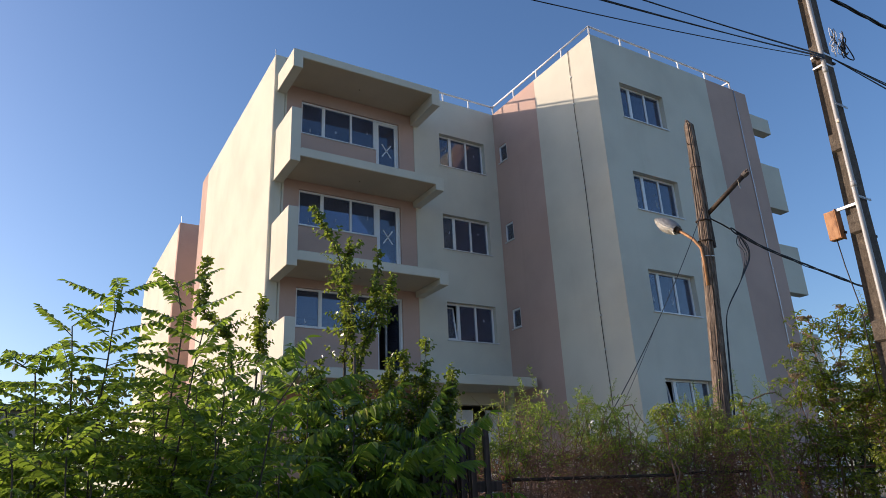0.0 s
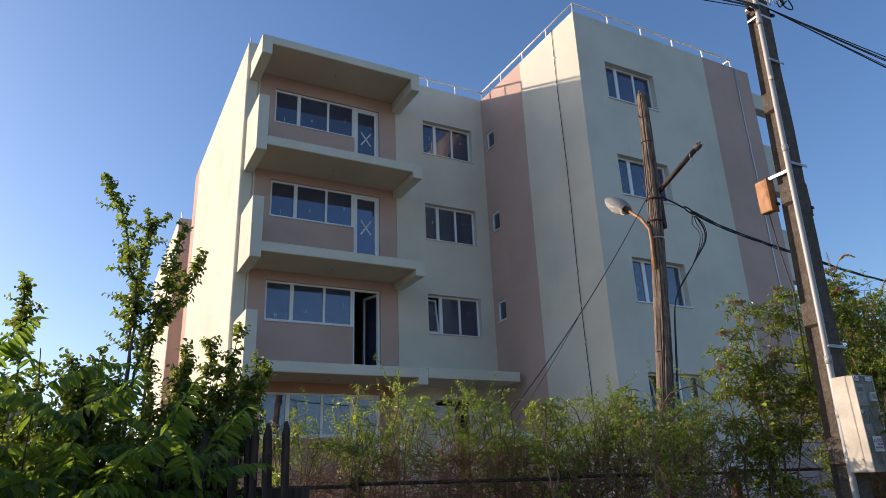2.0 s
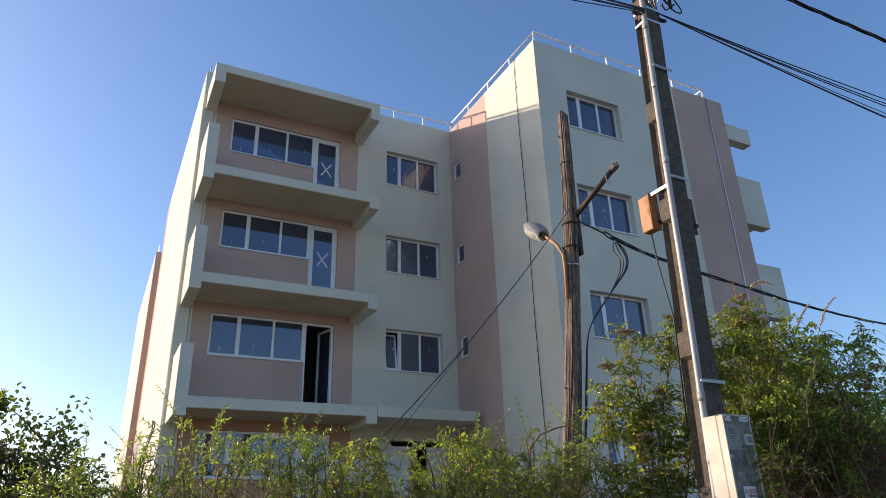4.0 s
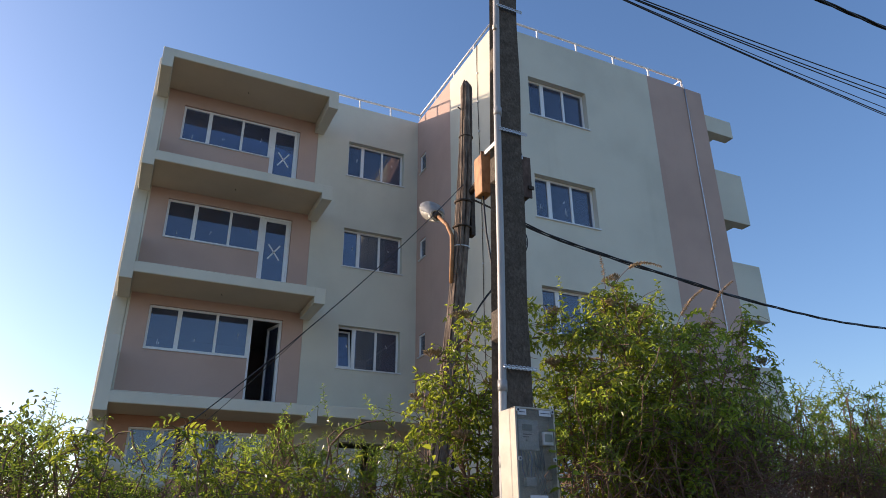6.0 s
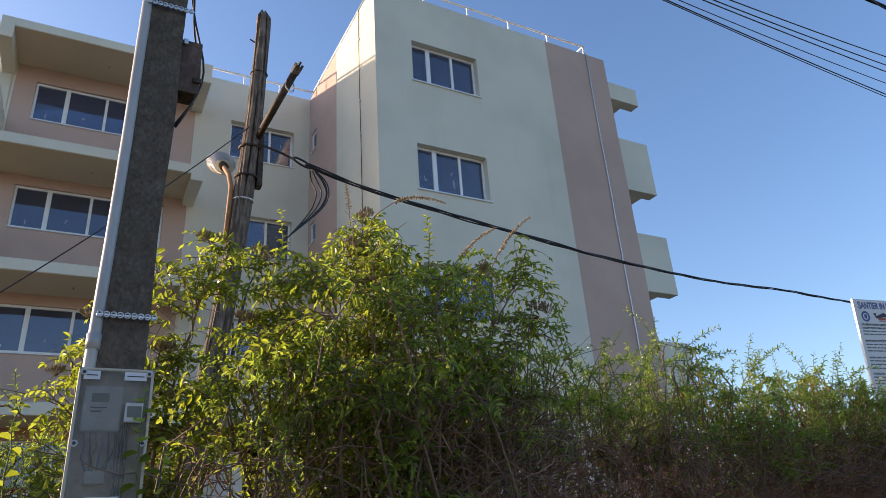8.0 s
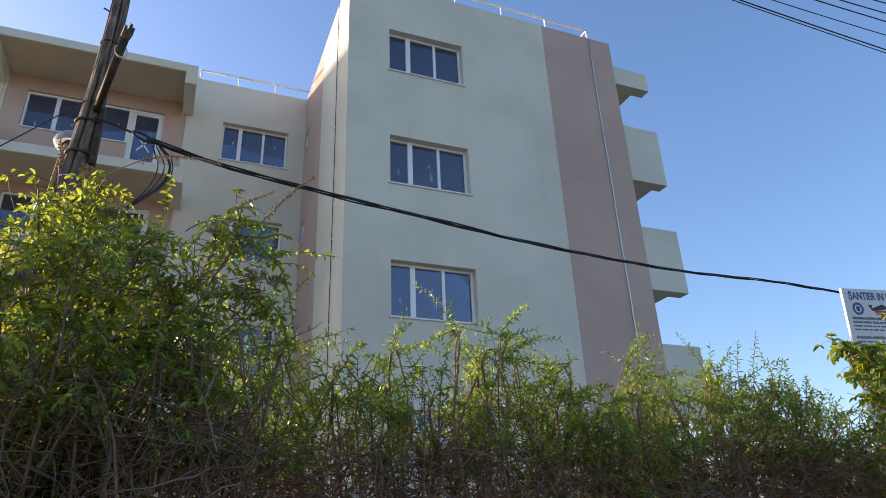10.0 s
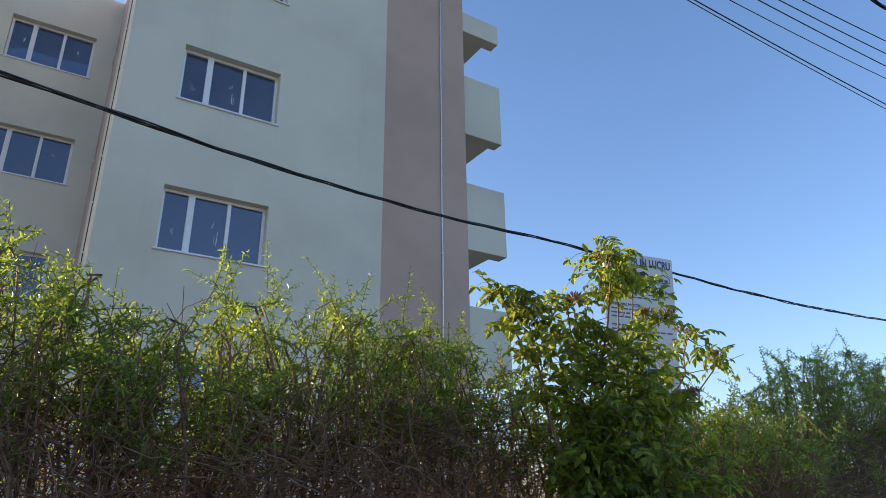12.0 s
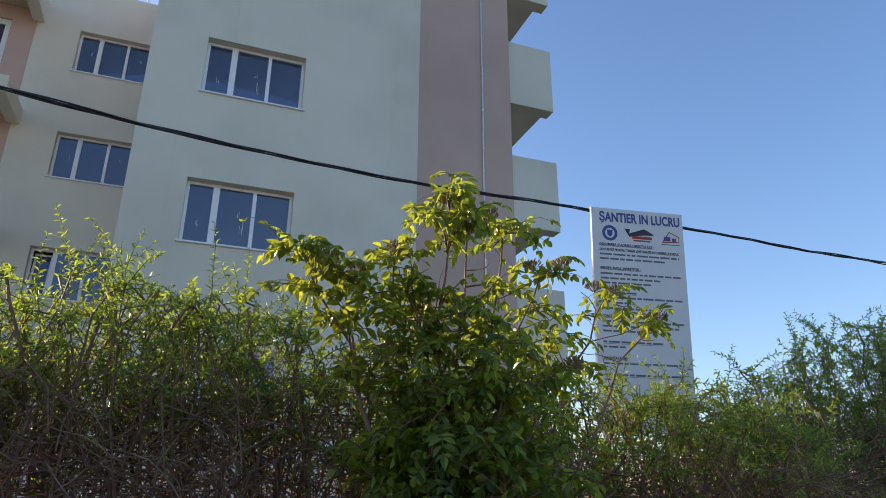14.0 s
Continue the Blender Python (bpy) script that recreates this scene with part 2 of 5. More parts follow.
class Geo:
    """Vertices and quads (or triangles) of one mesh, gathered from simple solids."""

    def __init__(self):
        self.v, self.f, self.n = [], [], 0

    def put(self, v, f):
        v, f = np.asarray(v, float), np.asarray(f, int)
        self.v.append(v)
        self.f.append(f + self.n)
        self.n += len(v)
        return self

    def box(self, x0, x1, y0, y1, z0, z1):
        v = [(x, y, z) for x in (x0, x1) for y in (y0, y1) for z in (z0, z1)]
        return self.put(v, [(0, 1, 3, 2), (4, 6, 7, 5), (0, 4, 5, 1), (2, 3, 7, 6), (0, 2, 6, 4), (1, 5, 7, 3)])

    def bbox(self, x0, x1, y0, y1, z0, z1, r=0.01):
        """A box with its edges taken off."""
        bm = bmesh.new()
        bmesh.ops.create_cube(bm, size=1.0)
        for w in bm.verts:
            w.co = ((x0 + x1) / 2 + w.co.x * (x1 - x0), (y0 + y1) / 2 + w.co.y * (y1 - y0), (z0 + z1) / 2 + w.co.z * (z1 - z0))
        bmesh.ops.bevel(bm, geom=bm.edges[:], offset=r, segments=2, affect="EDGES", profile=0.5)
        bm.verts.index_update()
        v = [w.co[:] for w in bm.verts]
        quads = [[w.index for w in f.verts] for f in bm.faces]
        bm.free()
        self.v.append(np.array(v))
        self.f.append([[i + self.n for i in q] for q in quads])
        self.n += len(v)
        return self

    def tube(self, pts, radius, sides=8, cap=True):
        """A round bar along points; radius is one number or one for every point."""
        p = np.asarray(pts, float)
        n = len(p)
        r = np.broadcast_to(np.asarray(radius, float), (n,))
        t = np.gradient(p, axis=0)
        t /= np.linalg.norm(t, axis=1)[:, None] + 1e-9
        ref = np.array([0.0, 0.0, 1.0]) if abs(t[:, 2]).mean() < 0.8 else np.array([1.0, 0.0, 0.0])
        a = np.cross(t, ref)
        a /= np.linalg.norm(a, axis=1)[:, None] + 1e-9
        b = np.cross(t, a)
        ang = np.arange(sides) * 2 * np.pi / sides
        ring = np.cos(ang)[None, :, None] * a[:, None] + np.sin(ang)[None, :, None] * b[:, None]
        v = (p[:, None] + ring * r[:, None, None]).reshape(-1, 3)
        i = np.arange(n - 1)[:, None] * sides
        k = np.arange(sides)[None]
        k2 = (k + 1) % sides
        f = np.stack([i + k, i + k2, i + sides + k2, i + sides + k], -1).reshape(-1, 4)
        base = self.n
        self.put(v, f)
        if cap:
            self.f.append([[base + q for q in range(sides)][::-1], [base + (n - 1) * sides + q for q in range(sides)]])
        return self

    def mesh(self, name, smooth=False):
        me = bpy.data.meshes.new(name)
        v = np.concatenate(self.v)
        if all(isinstance(f, np.ndarray) and f.shape[1] == self.f[0].shape[1] for f in self.f):
            f = np.concatenate(self.f)
            m, k = f.shape
            me.vertices.add(len(v))
            me.vertices.foreach_set("co", v.astype(np.float32).ravel())
            me.loops.add(m * k)
            me.loops.foreach_set("vertex_index", f.astype(np.int32).ravel())
            me.polygons.add(m)
            me.polygons.foreach_set("loop_start", (np.arange(m) * k).astype(np.int32))
            me.update(calc_edges=True)
        else:
            me.from_pydata([tuple(q) for q in v.tolist()], [], [tuple(map(int, q)) for f in self.f for q in f])
        me.polygons.foreach_set("use_smooth", np.full(len(me.polygons), smooth))
        me.update()
        return me


WORLDS = {}


def thing(name, label, category, at=(0, 0, 0), group="", kind=""):
    """An empty at the base of a thing, which parents its parts."""
    ob = new(name)
    ob.matrix_basis = Matrix.Translation(at)
    ob.empty_display_size = 0.2
    WORLDS[ob] = ob.matrix_basis.copy()
    return tagged(ob, label, category, group, kind)


def part(name, shape, material, parent=None, label="", m=None, smooth=False, kind=""):
    """Links a Geo, a mesh or a bmesh as one object, at the world pose m, under a thing or a part."""
    if isinstance(shape, Geo):
        shape = shape.mesh(name, smooth)
    elif isinstance(shape, bmesh.types.BMesh):
        me = bpy.data.meshes.new(name)
        shape.to_mesh(me)
        shape.free()
        shape = me
    if not shape.materials:
        shape.materials.append(material)
    ob = new(name, shape)
    ob.matrix_basis = m if m is not None else Matrix()
    WORLDS[ob] = ob.matrix_basis.copy()
    if parent is not None:
        ob.parent = parent
        ob.matrix_parent_inverse = WORLDS[parent].inverted()
    return tagged(ob, label, kind=kind)


def pierced(u0, u1, z0, z1, holes, y0, y1, bevel=0.0):
    """One solid sheet with openings (u0, u1, z0, z1) right through it; u runs along x, the thickness along y."""
    us = sorted({u0, u1, *(min(max(h[k], u0), u1) for h in holes for k in (0, 1))})
    zs = sorted({z0, z1, *(min(max(h[k], z0), z1) for h in holes for k in (2, 3))})
    nu, nz = len(us) - 1, len(zs) - 1
    solid = np.ones((nu, nz), bool)
    for i in range(nu):
        for j in range(nz):
            cu, cz = (us[i] + us[i + 1]) / 2, (zs[j] + zs[j + 1]) / 2
            solid[i, j] = not any(h[0] < cu < h[1] and h[2] < cz < h[3] for h in holes)
    bm = bmesh.new()
    made = {}

    def at(i, j, k):
        if (i, j, k) not in made:
            made[i, j, k] = bm.verts.new((us[i], (y0, y1)[k], zs[j]))
        return made[i, j, k]

    full = lambda i, j: 0 <= i < nu and 0 <= j < nz and solid[i, j]
    for i in range(nu):
        for j in range(nz):
            if not solid[i, j]:
                continue
            bm.faces.new((at(i, j, 0), at(i + 1, j, 0), at(i + 1, j + 1, 0), at(i, j + 1, 0)))
            bm.faces.new((at(i, j, 1), at(i, j + 1, 1), at(i + 1, j + 1, 1), at(i + 1, j, 1)))
            for di, dj, a, b in ((-1, 0, (i, j), (i, j + 1)), (1, 0, (i + 1, j + 1), (i + 1, j)), (0, -1, (i + 1, j), (i, j)), (0, 1, (i, j + 1), (i + 1, j + 1))):
                if not full(i + di, j + dj):
                    bm.faces.new((at(*a, 0), at(*b, 0), at(*b, 1), at(*a, 1)))
    bmesh.ops.recalc_face_normals(bm, faces=bm.faces[:])
    if bevel:
        bm.normal_update()
        edges = [e for e in bm.edges if e.is_manifold and e.calc_face_angle() > 0.5]
        bmesh.ops.bevel(bm, geom=edges, offset=bevel, segments=2, affect="EDGES", profile=0.5)
    return bm


def runs_of(values):
    """Groups of consecutive whole numbers."""
    out = []
    for v in sorted(values):
        if out and v == out[-1][-1] + 1:
            out[-1].append(v)
        else:
            out.append([v])
    return out

# ---- ground ----
g = Geo()
xs = np.concatenate([[-900, -300, -100, -50], np.arange(-30, 51, 2.0), [80, 150, 350, 900]])
ys = np.concatenate([[-900, -300, -80, -30, -12], np.arange(-8, 46, 2.0), [70, 150, 350, 900]])
xx, yy = np.meshgrid(xs, ys, indexing="ij")
rise = np.clip((yy - 6) / 8, 0, 1) * 0.35 + np.clip((xx - 2) / 14, 0, 1) * 0.22
bumpy = np.where((yy > 3.2) & (yy < 60) & (abs(xx) < 60), 0.06 * np.sin(xx * 1.3) * np.cos(yy * 0.9), 0)
zz = rise + bumpy - 0.14
idx = np.arange(xx.size).reshape(xx.shape)
g.put(np.stack([xx, yy, zz], -1).reshape(-1, 3), np.stack([idx[:-1, :-1], idx[1:, :-1], idx[1:, 1:], idx[:-1, 1:]], -1).reshape(-1, 4))
ground = part("ground", g, EARTH, label="dry earth with sparse grass", smooth=True)
tagged(ground, kind="structure", category="ground")
ROADZ = lambda x: 0.22 * min(1, max(0, (x - 2) / 14))
g = Geo()
for a in range(-60, 80, 4):
    v = [(a, -5.5, ROADZ(a)), (a + 4, -5.5, ROADZ(a + 4)), (a + 4, 1.4, ROADZ(a + 4)), (a, 1.4, ROADZ(a))]
    g.put(v, [(0, 1, 2, 3)])
road = part("road", g, ASPHALT, label="worn grey asphalt street")
tagged(road, kind="structure", category="road")
kerb_run = tagged(thing("kerb", "low concrete kerb along the street", "kerb", (0, 1.5, 0), kind="structure"))
kerb_mesh = Geo().bbox(-0.49, 0.49, -0.07, 0.07, -0.2, 0.12, 0.015).mesh("kerb_stone")
for i in range(-12, 34):
    part("kerb_stone", kerb_mesh, KERB, kerb_run, m=Matrix.Translation((i + 0.5, 1.48, ROADZ(i + 0.5))))

# ---- apartment building ----
TX0, TX1, TY = 12.61, 19.63, 11.485      # projecting wing: its left wall, right wall and front
AX0, AY = 4.97, 16.43                    # long wing: gable wall and front
TOP, BACK = 13.93, 26.0
STOREY = 2.83
house = thing("apartment_building", "four-storey cream and pink apartment block, newly plastered", "building", (12, 18, 0))

T_WIN = [(13.535, 15.31, 11.453 - STOREY * k, 12.59 - STOREY * k) for k in range(4)]
M_WIN = [(10.41, 12.16, 11.52 - STOREY * k, 12.67 - STOREY * k) for k in range(3)]
L_WIN = [((5.80, 8.16, 11.55 - STOREY * k, 12.60 - STOREY * k), (8.16, 8.95, 10.27 - STOREY * k, 12.60 - STOREY * k)) for k in range(4)]
S_WIN = [(15.78, 16.22, 11.95 - STOREY * k, 12.56 - STOREY * k) for k in range(3)]
ENTRY = (10.55, 12.35, 0.6, 4.02)
TH = 0.34


def front_wall(name, x0, x1, y, z0, z1, holes, material, label="", th=TH):
    return part(name, pierced(x0, x1, z0, z1, holes, y, y + th), material, house, label)


def side_wall(name, y0, y1, x, z0, z1, holes, material, label="", th=TH):
    bm = pierced(y0, y1, z0, z1, holes, -x - th, -x)
    bm.transform(Matrix.Rotation(math.pi / 2, 4, "Z"))
    return part(name, bm, material, house, label)


# projecting wing
front_wall("front_wall", TX0, 17.58, TY, 0, TOP, T_WIN, CREAM, "cream plastered front wall")
front_wall("corner_wall", 17.58, TX1, TY + 0.004, 0, TOP, [], PINK, "dusty pink plastered strip")
side_wall("return_wall", TY + TH, 14.1, TX0, 0, TOP, [], CREAM)
side_wall("return_wall", 14.1, AY + TH, TX0 + 0.003, 0, TOP, S_WIN, PINK, "pink plastered strip")
side_wall("end_wall", TY + TH, BACK, TX1 - TH, 0, TOP, [], PINK)
# long wing: white pier, pink loggia field, cream field with the small windows
loggia = [h for pair in L_WIN for h in pair]
front_wall("front_wall", AX0 + TH, 5.36, AY, 0, TOP, [], CREAM)
front_wall("loggia_wall", 5.36, 9.47, AY + 0.02, 4.4, 13.2, [h for h in loggia if h[3] > 4.5], PINK, "pink plastered wall behind the balconies")
front_wall("loggia_wall", 5.36, 9.47, AY + 0.02, 0, 4.4, [h for h in loggia if h[3] < 4.5], TERRA, "terracotta plastered ground-floor wall")
front_wall("loggia_head", 5.36, 9.47, AY, 13.2, TOP, [], CREAM)
front_wall("front_wall", 9.47, TX0 + 0.1, AY, 0, TOP, M_WIN + [ENTRY], CREAM)
gable = Geo().box(AX0, AX0 + TH, AY, 25.0, 0, TOP)
gable_ob = part("gable_wall", gable, CREAM, house, "sunlit cream gable wall")
bev = gable_ob.modifiers.new("soft_edge", "BEVEL")
bev.width, bev.segments = 0.045, 3
part("gable_strip", Geo().box(AX0 + 0.003, AX0 + TH, 25.0, BACK, 0, TOP), PINK, house)
part("recess_wall", Geo().box(AX0 + TH, 12.6, BACK - TH, BACK, 0, TOP), CREAM, house)
part("recess_back", Geo().box(8.0, 8.3, BACK, 30.7, 0, TOP), PINK, house)
part("rear_wall", Geo().box(AX0, 12.6, 30.7, 31.0, 0, TOP), PINK, house)
part("rear_gable", Geo().box(AX0 - 0.003, AX0 + 0.3, 31.0, 41.0, 0, TOP), CREAM, house, "sunlit rear gable wall")
part("back_wall", Geo().box(AX0, TX1, 41.0, 41.3, 0, TOP), CREAM, house)
part("back_wall", Geo().box(12.6, TX1, BACK, BACK + 0.3, 0, TOP), CREAM, house)
part("inner_wall", Geo().box(12.3, 12.6, BACK, 41.0, 0, TOP), CREAM, house)
# roof decks, floors and partitions inside
part("roof", Geo().box(AX0 + TH, TX0 + 0.2, AY + TH, BACK - TH, 13.3, 13.55).box(TX0 + TH, TX1 - TH, TY + TH, BACK, 13.3, 13.55), SCREED, house)
part("rear_roof", Geo().box(AX0 + 0.3, 12.3, 31.0, 41.0, 13.3, 13.55), SCREED, house)
for k in range(4):
    zf = 10.24 - STOREY * k
    part("floor_slab", Geo().box(AX0 + TH, TX0, AY + TH, BACK - TH, zf - 0.2, zf).box(TX0 + TH, TX1 - TH, TY + TH, BACK, zf - 0.2, zf), INSIDE, house)
part("room_wall", Geo().box(AX0 + TH, TX0, 20.6, 20.75, 0.4, 13.3), INSIDE, house)
part("room_wall", Geo().box(TX0 + TH, TX1 - TH, 15.3, 15.45, 0.4, 13.3), INSIDE, house)
part("room_wall", Geo().box(9.6, 9.72, AY + TH, 20.6, 0.4, 13.3), INSIDE, house)
part("room_wall", Geo().box(16.2, 16.32, TY + TH, 15.3, 0.4, 13.3), INSIDE, house)
# plinth band
part("plinth", Geo().box(AX0 - 0.02, 9.47, AY - 0.03, AY - 0.003, 0, 1.15), GREYWALL, house)
part("plinth", Geo().box(TX0 - 0.02, TX1, TY - 0.03, TY - 0.003, 0, 1.05), GREYWALL, house)


def window(x0, x1, z0, z1, mull, m, depth=0.15, sill=True, opened=(), reach=0.04):
    """A white plastic window set back in its reveal; x to the right, y inward, z up. mull: (centre, width) of each upright."""
    w = 0.055
    lo = [x0 + w] + [c + mw / 2 for c, mw in mull]
    hi = [c - mw / 2 for c, mw in mull] + [x1 - w]
    fr = pierced(x0, x1, z0, z1, [(a, b, z0 + w, z1 - w) for a, b in zip(lo, hi)], depth, depth + 0.07, 0.008)
    win = part("window", fr, PVC, house, "white plastic window with dark glass", m)
    for i, (a, b) in enumerate(zip(lo, hi)):
        if i not in opened:
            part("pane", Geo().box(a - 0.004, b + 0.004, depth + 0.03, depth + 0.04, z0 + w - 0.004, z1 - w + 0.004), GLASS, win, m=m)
        else:
            # tilted sash: hinged at the foot, its head leaning into the room
            h = z1 - z0 - 2 * w
            s = pierced(a, b, 0, h, [(a + 0.05, b - 0.05, 0.05, h - 0.05)], 0, 0.05, 0.006)
            ms = m @ Matrix.Translation((0, depth + 0.03, z0 + w)) @ pose(0, 0, 0, -9)
            part("sash", s, PVC, win, m=ms)
            part("pane", Geo().box(a + 0.046, b - 0.046, 0.02, 0.028, 0.046, z1 - z0 - 2 * w - 0.046), GLASS, win, m=ms)
    if sill:
        part("sill", Geo().bbox(x0 - reach, x1 + reach, -0.035, depth, z0 - 0.03, z0 + 0.004, 0.006), SILL, win, m=m)
    return win


AT = Matrix.Translation
rng = random.Random(4)


def splashes(win, spots, m, depth):
    for x, z, h in spots:
        g = Geo()
        for q in range(4):
            a = x + rng.uniform(-0.03, 0.03)
            b = z + rng.uniform(-0.04, 0.04)
            g.box(a, a + rng.uniform(0.004, 0.012), depth + 0.024, depth + 0.0265, b, b + h * rng.uniform(0.25, 1.0))
        part("plaster_splash", g, SPLASH, win, m=m, kind="stuff")


for k, (a, b, c, d) in enumerate(T_WIN):
    w = window(0, b - a, 0, d - c, [(0.49, 0.11), (1.13, 0.065)], AT((a, TY, c)), opened=(0,) if k == 3 else ())
    if k:
        splashes(w, [(0.25, 0.35, 0.12), (0.95, 0.3, 0.2), (0.9, 0.6, 0.08)], AT((a, TY, c)), 0.15)
for k, (a, b, c, d) in enumerate(M_WIN):
    w = window(0, b - a, 0, d - c, [(0.48, 0.10), (1.1, 0.065)], AT((a, AY, c)), opened=(0,) if k == 2 else ())
    splashes(w, [(0.3, 0.6, 0.1), (1.4, 0.7, 0.06)], AT((a, AY, c)), 0.15)
for a, b, c, d in S_WIN:
    # faces the left: local x runs against world y
    window(0, b - a, 0, d - c, [], AT((TX0, b, c)) @ pose(0, 0, 0, 0, 0, -90), 0.03, reach=0.02)


def balcony_door(x0, x1, z0, z1, m, opened, crossed):
    w, depth = 0.06, 0.06
    fr = pierced(x0, x1, z0, z1, [(x0 + w, x1 - w, z0 + w, z1 - w)], depth, depth + 0.07, 0.008)
    door = part("balcony_door", fr, PVC, house, "open white plastic balcony door" if opened else "closed balcony door with a taped cross", m)
    lw, h = x1 - x0 - 2 * w, z1 - z0 - 2 * w
    leaf = pierced(-lw, 0, 0, h, [(-lw + 0.07, -0.07, 0.08, h - 0.07)], 0, 0.06, 0.008)
    ml = m @ AT((x1 - w, depth + 0.01, z0 + w)) @ pose(0, 0, 0, 0, 0, -74 if opened else 0)
    part("leaf", leaf, PVC, door, m=ml)
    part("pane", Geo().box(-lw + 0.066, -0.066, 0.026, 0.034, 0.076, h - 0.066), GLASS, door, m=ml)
    if crossed:
        for s in (1, -1):
            part("tape", Geo().box(-0.02, 0.02, 0.018, 0.021, -0.26, 0.26), TAPE, door, "white paper tape", ml @ AT((-lw / 2, 0, 1.29)) @ pose(0, 0, 0, 0, s * 36))


for k, (wn_, dr) in enumerate(L_WIN):
    m = AT((0, AY + 0.02, 0))
    win = window(wn_[0], wn_[1], wn_[2], wn_[3], [(6.5, 0.10), (7.37, 0.065)], m, 0.06, reach=0.0)
    splashes(win, [(6.1, wn_[2] + 0.12, 0.12), (7.9, wn_[2] + 0.5, 0.1), (6.9, wn_[2] + 0.3, 0.06)], m, 0.06)
    balcony_door(dr[0], dr[1], dr[2], dr[3], m, k == 2, k in (0, 1))

# balconies: slab between two side beams, a solid cheek at the gable end
for k in range(3):
    s = 10.25 - STOREY * k
    right = 9.37
    bal = part("balcony", Geo().bbox(5.32, right, 15.02, AY + 0.02, s - 0.23, s, 0.012), CREAM, house, "cream concrete balcony without a front railing")
    # thin sheet whose colour carries the warm bounce from below
    part("soffit", Geo().box(5.34, right - 0.02, 15.05, AY + 0.01, s - 0.236, s - 0.2295), SOFFIT, bal, "soffit sheet with warm ground bounce in its beige")
    part("side_panel", Geo().bbox(5.06, 5.33, 15.016, AY + 0.01, s - 0.4, s + 1.16, 0.012), CREAM, bal, "solid sunlit balcony cheek")
    part("beam", Geo().bbox(9.36, 9.63, 15.016, AY + 0.01, s - 0.4, s - 0.004, 0.012), CREAM, bal)
    part("ceiling_hook", Geo().tube([(7.3, 15.75, s - 0.23), (7.3, 15.75, s - 0.23 - 0.03), (7.315, 15.74, s - 0.23 - 0.045)], 0.009, 6), DARKSTEEL, bal)
    # lip of mortar along the edge
    part("edge_lip", Geo().bbox(5.36, 9.3, 15.03, 15.12, s, s + 0.022, 0.008), CREAM, bal)
# slab over the loggia, under the parapet
bal = part("roof_slab", Geo().bbox(5.32, 9.37, 15.02, AY + 0.02, 13.01, 13.24, 0.012), CREAM, house)
part("soffit", Geo().box(5.34, 9.35, 15.05, AY + 0.01, 13.004, 13.0105), SOFFIT, bal, "soffit sheet with warm ground bounce in its beige")
part("beam", Geo().bbox(5.06, 5.33, 15.016, AY + 0.01, 12.67, 13.236, 0.012), CREAM, bal)
part("beam", Geo().bbox(9.36, 9.63, 15.016, AY + 0.01, 12.67, 13.236, 0.012), CREAM, bal)
part("ceiling_hook", Geo().tube([(7.3, 15.75, 13.01), (7.3, 15.75, 13.01 - 0.03), (7.315, 15.74, 13.01 - 0.045)], 0.009, 6), DARKSTEEL, bal)
# canopy over the entrance runs on from the lowest balcony
can = part("canopy", Geo().bbox(9.64, 12.4, 15.02, AY + 0.01, 4.36, 4.62, 0.012), CREAM, house, "cream entrance canopy")
dr = Geo().bbox(10.6, 11.25, AY + 0.22, AY + 0.28, 0.62, 3.9, 0.01).bbox(11.7, 12.3, AY + 0.22, AY + 0.28, 0.62, 3.9, 0.01)
part("entrance_frame", dr, PVC, house)
# balconies of the far end, seen edge on
for k in range(4):
    s = 10.22 - STOREY * k
    eb = part("end_balcony", Geo().bbox(TX1 - 0.01, 20.69, 11.84, 16.3, s - 0.23, s, 0.012), CREAM, house)
    part("side_panel", Geo().bbox(TX1 - 0.012, 20.70, 11.54, 11.85, s - 0.4, s + 1.18, 0.012), CREAM, eb, "solid balcony cheek")
    part("side_panel", Geo().bbox(TX1 - 0.012, 20.70, 16.3, 16.6, s - 0.4, s + 1.18, 0.012), CREAM, eb)
eb = part("end_roof_slab", Geo().bbox(TX1 - 0.01, 20.69, 11.84, 16.3, 13.03, 13.25, 0.012), CREAM, house)
part("beam", Geo().bbox(TX1 - 0.012, 20.72, 11.54, 11.85, 12.69, 13.25, 0.012), CREAM, eb)
part("beam", Geo().bbox(TX1 - 0.012, 20.72, 16.3, 16.6, 12.69, 13.25, 0.012), CREAM, eb)


def railing(pts, spacing, label):
    """A single top bar on short posts along the parapet."""
    rail = part("roof_railing", Geo().tube(pts, 0.034, 8), RAILMAT, house, label, smooth=True)
    pm = Geo().tube([(0, 0, -0.43), (0, 0, 0)], 0.03, 8).bbox(-0.06, 0.06, -0.06, 0.06, -0.435, -0.42, 0.003).mesh("post")
    for a, b in zip(pts, pts[1:]):
        a, b = Vector(a), Vector(b)
        n = max(1, round((b - a).length / spacing))
        for i in range(n + 1):
            part("post", pm, RAILMAT, rail, m=AT(a.lerp(b, i / n)))


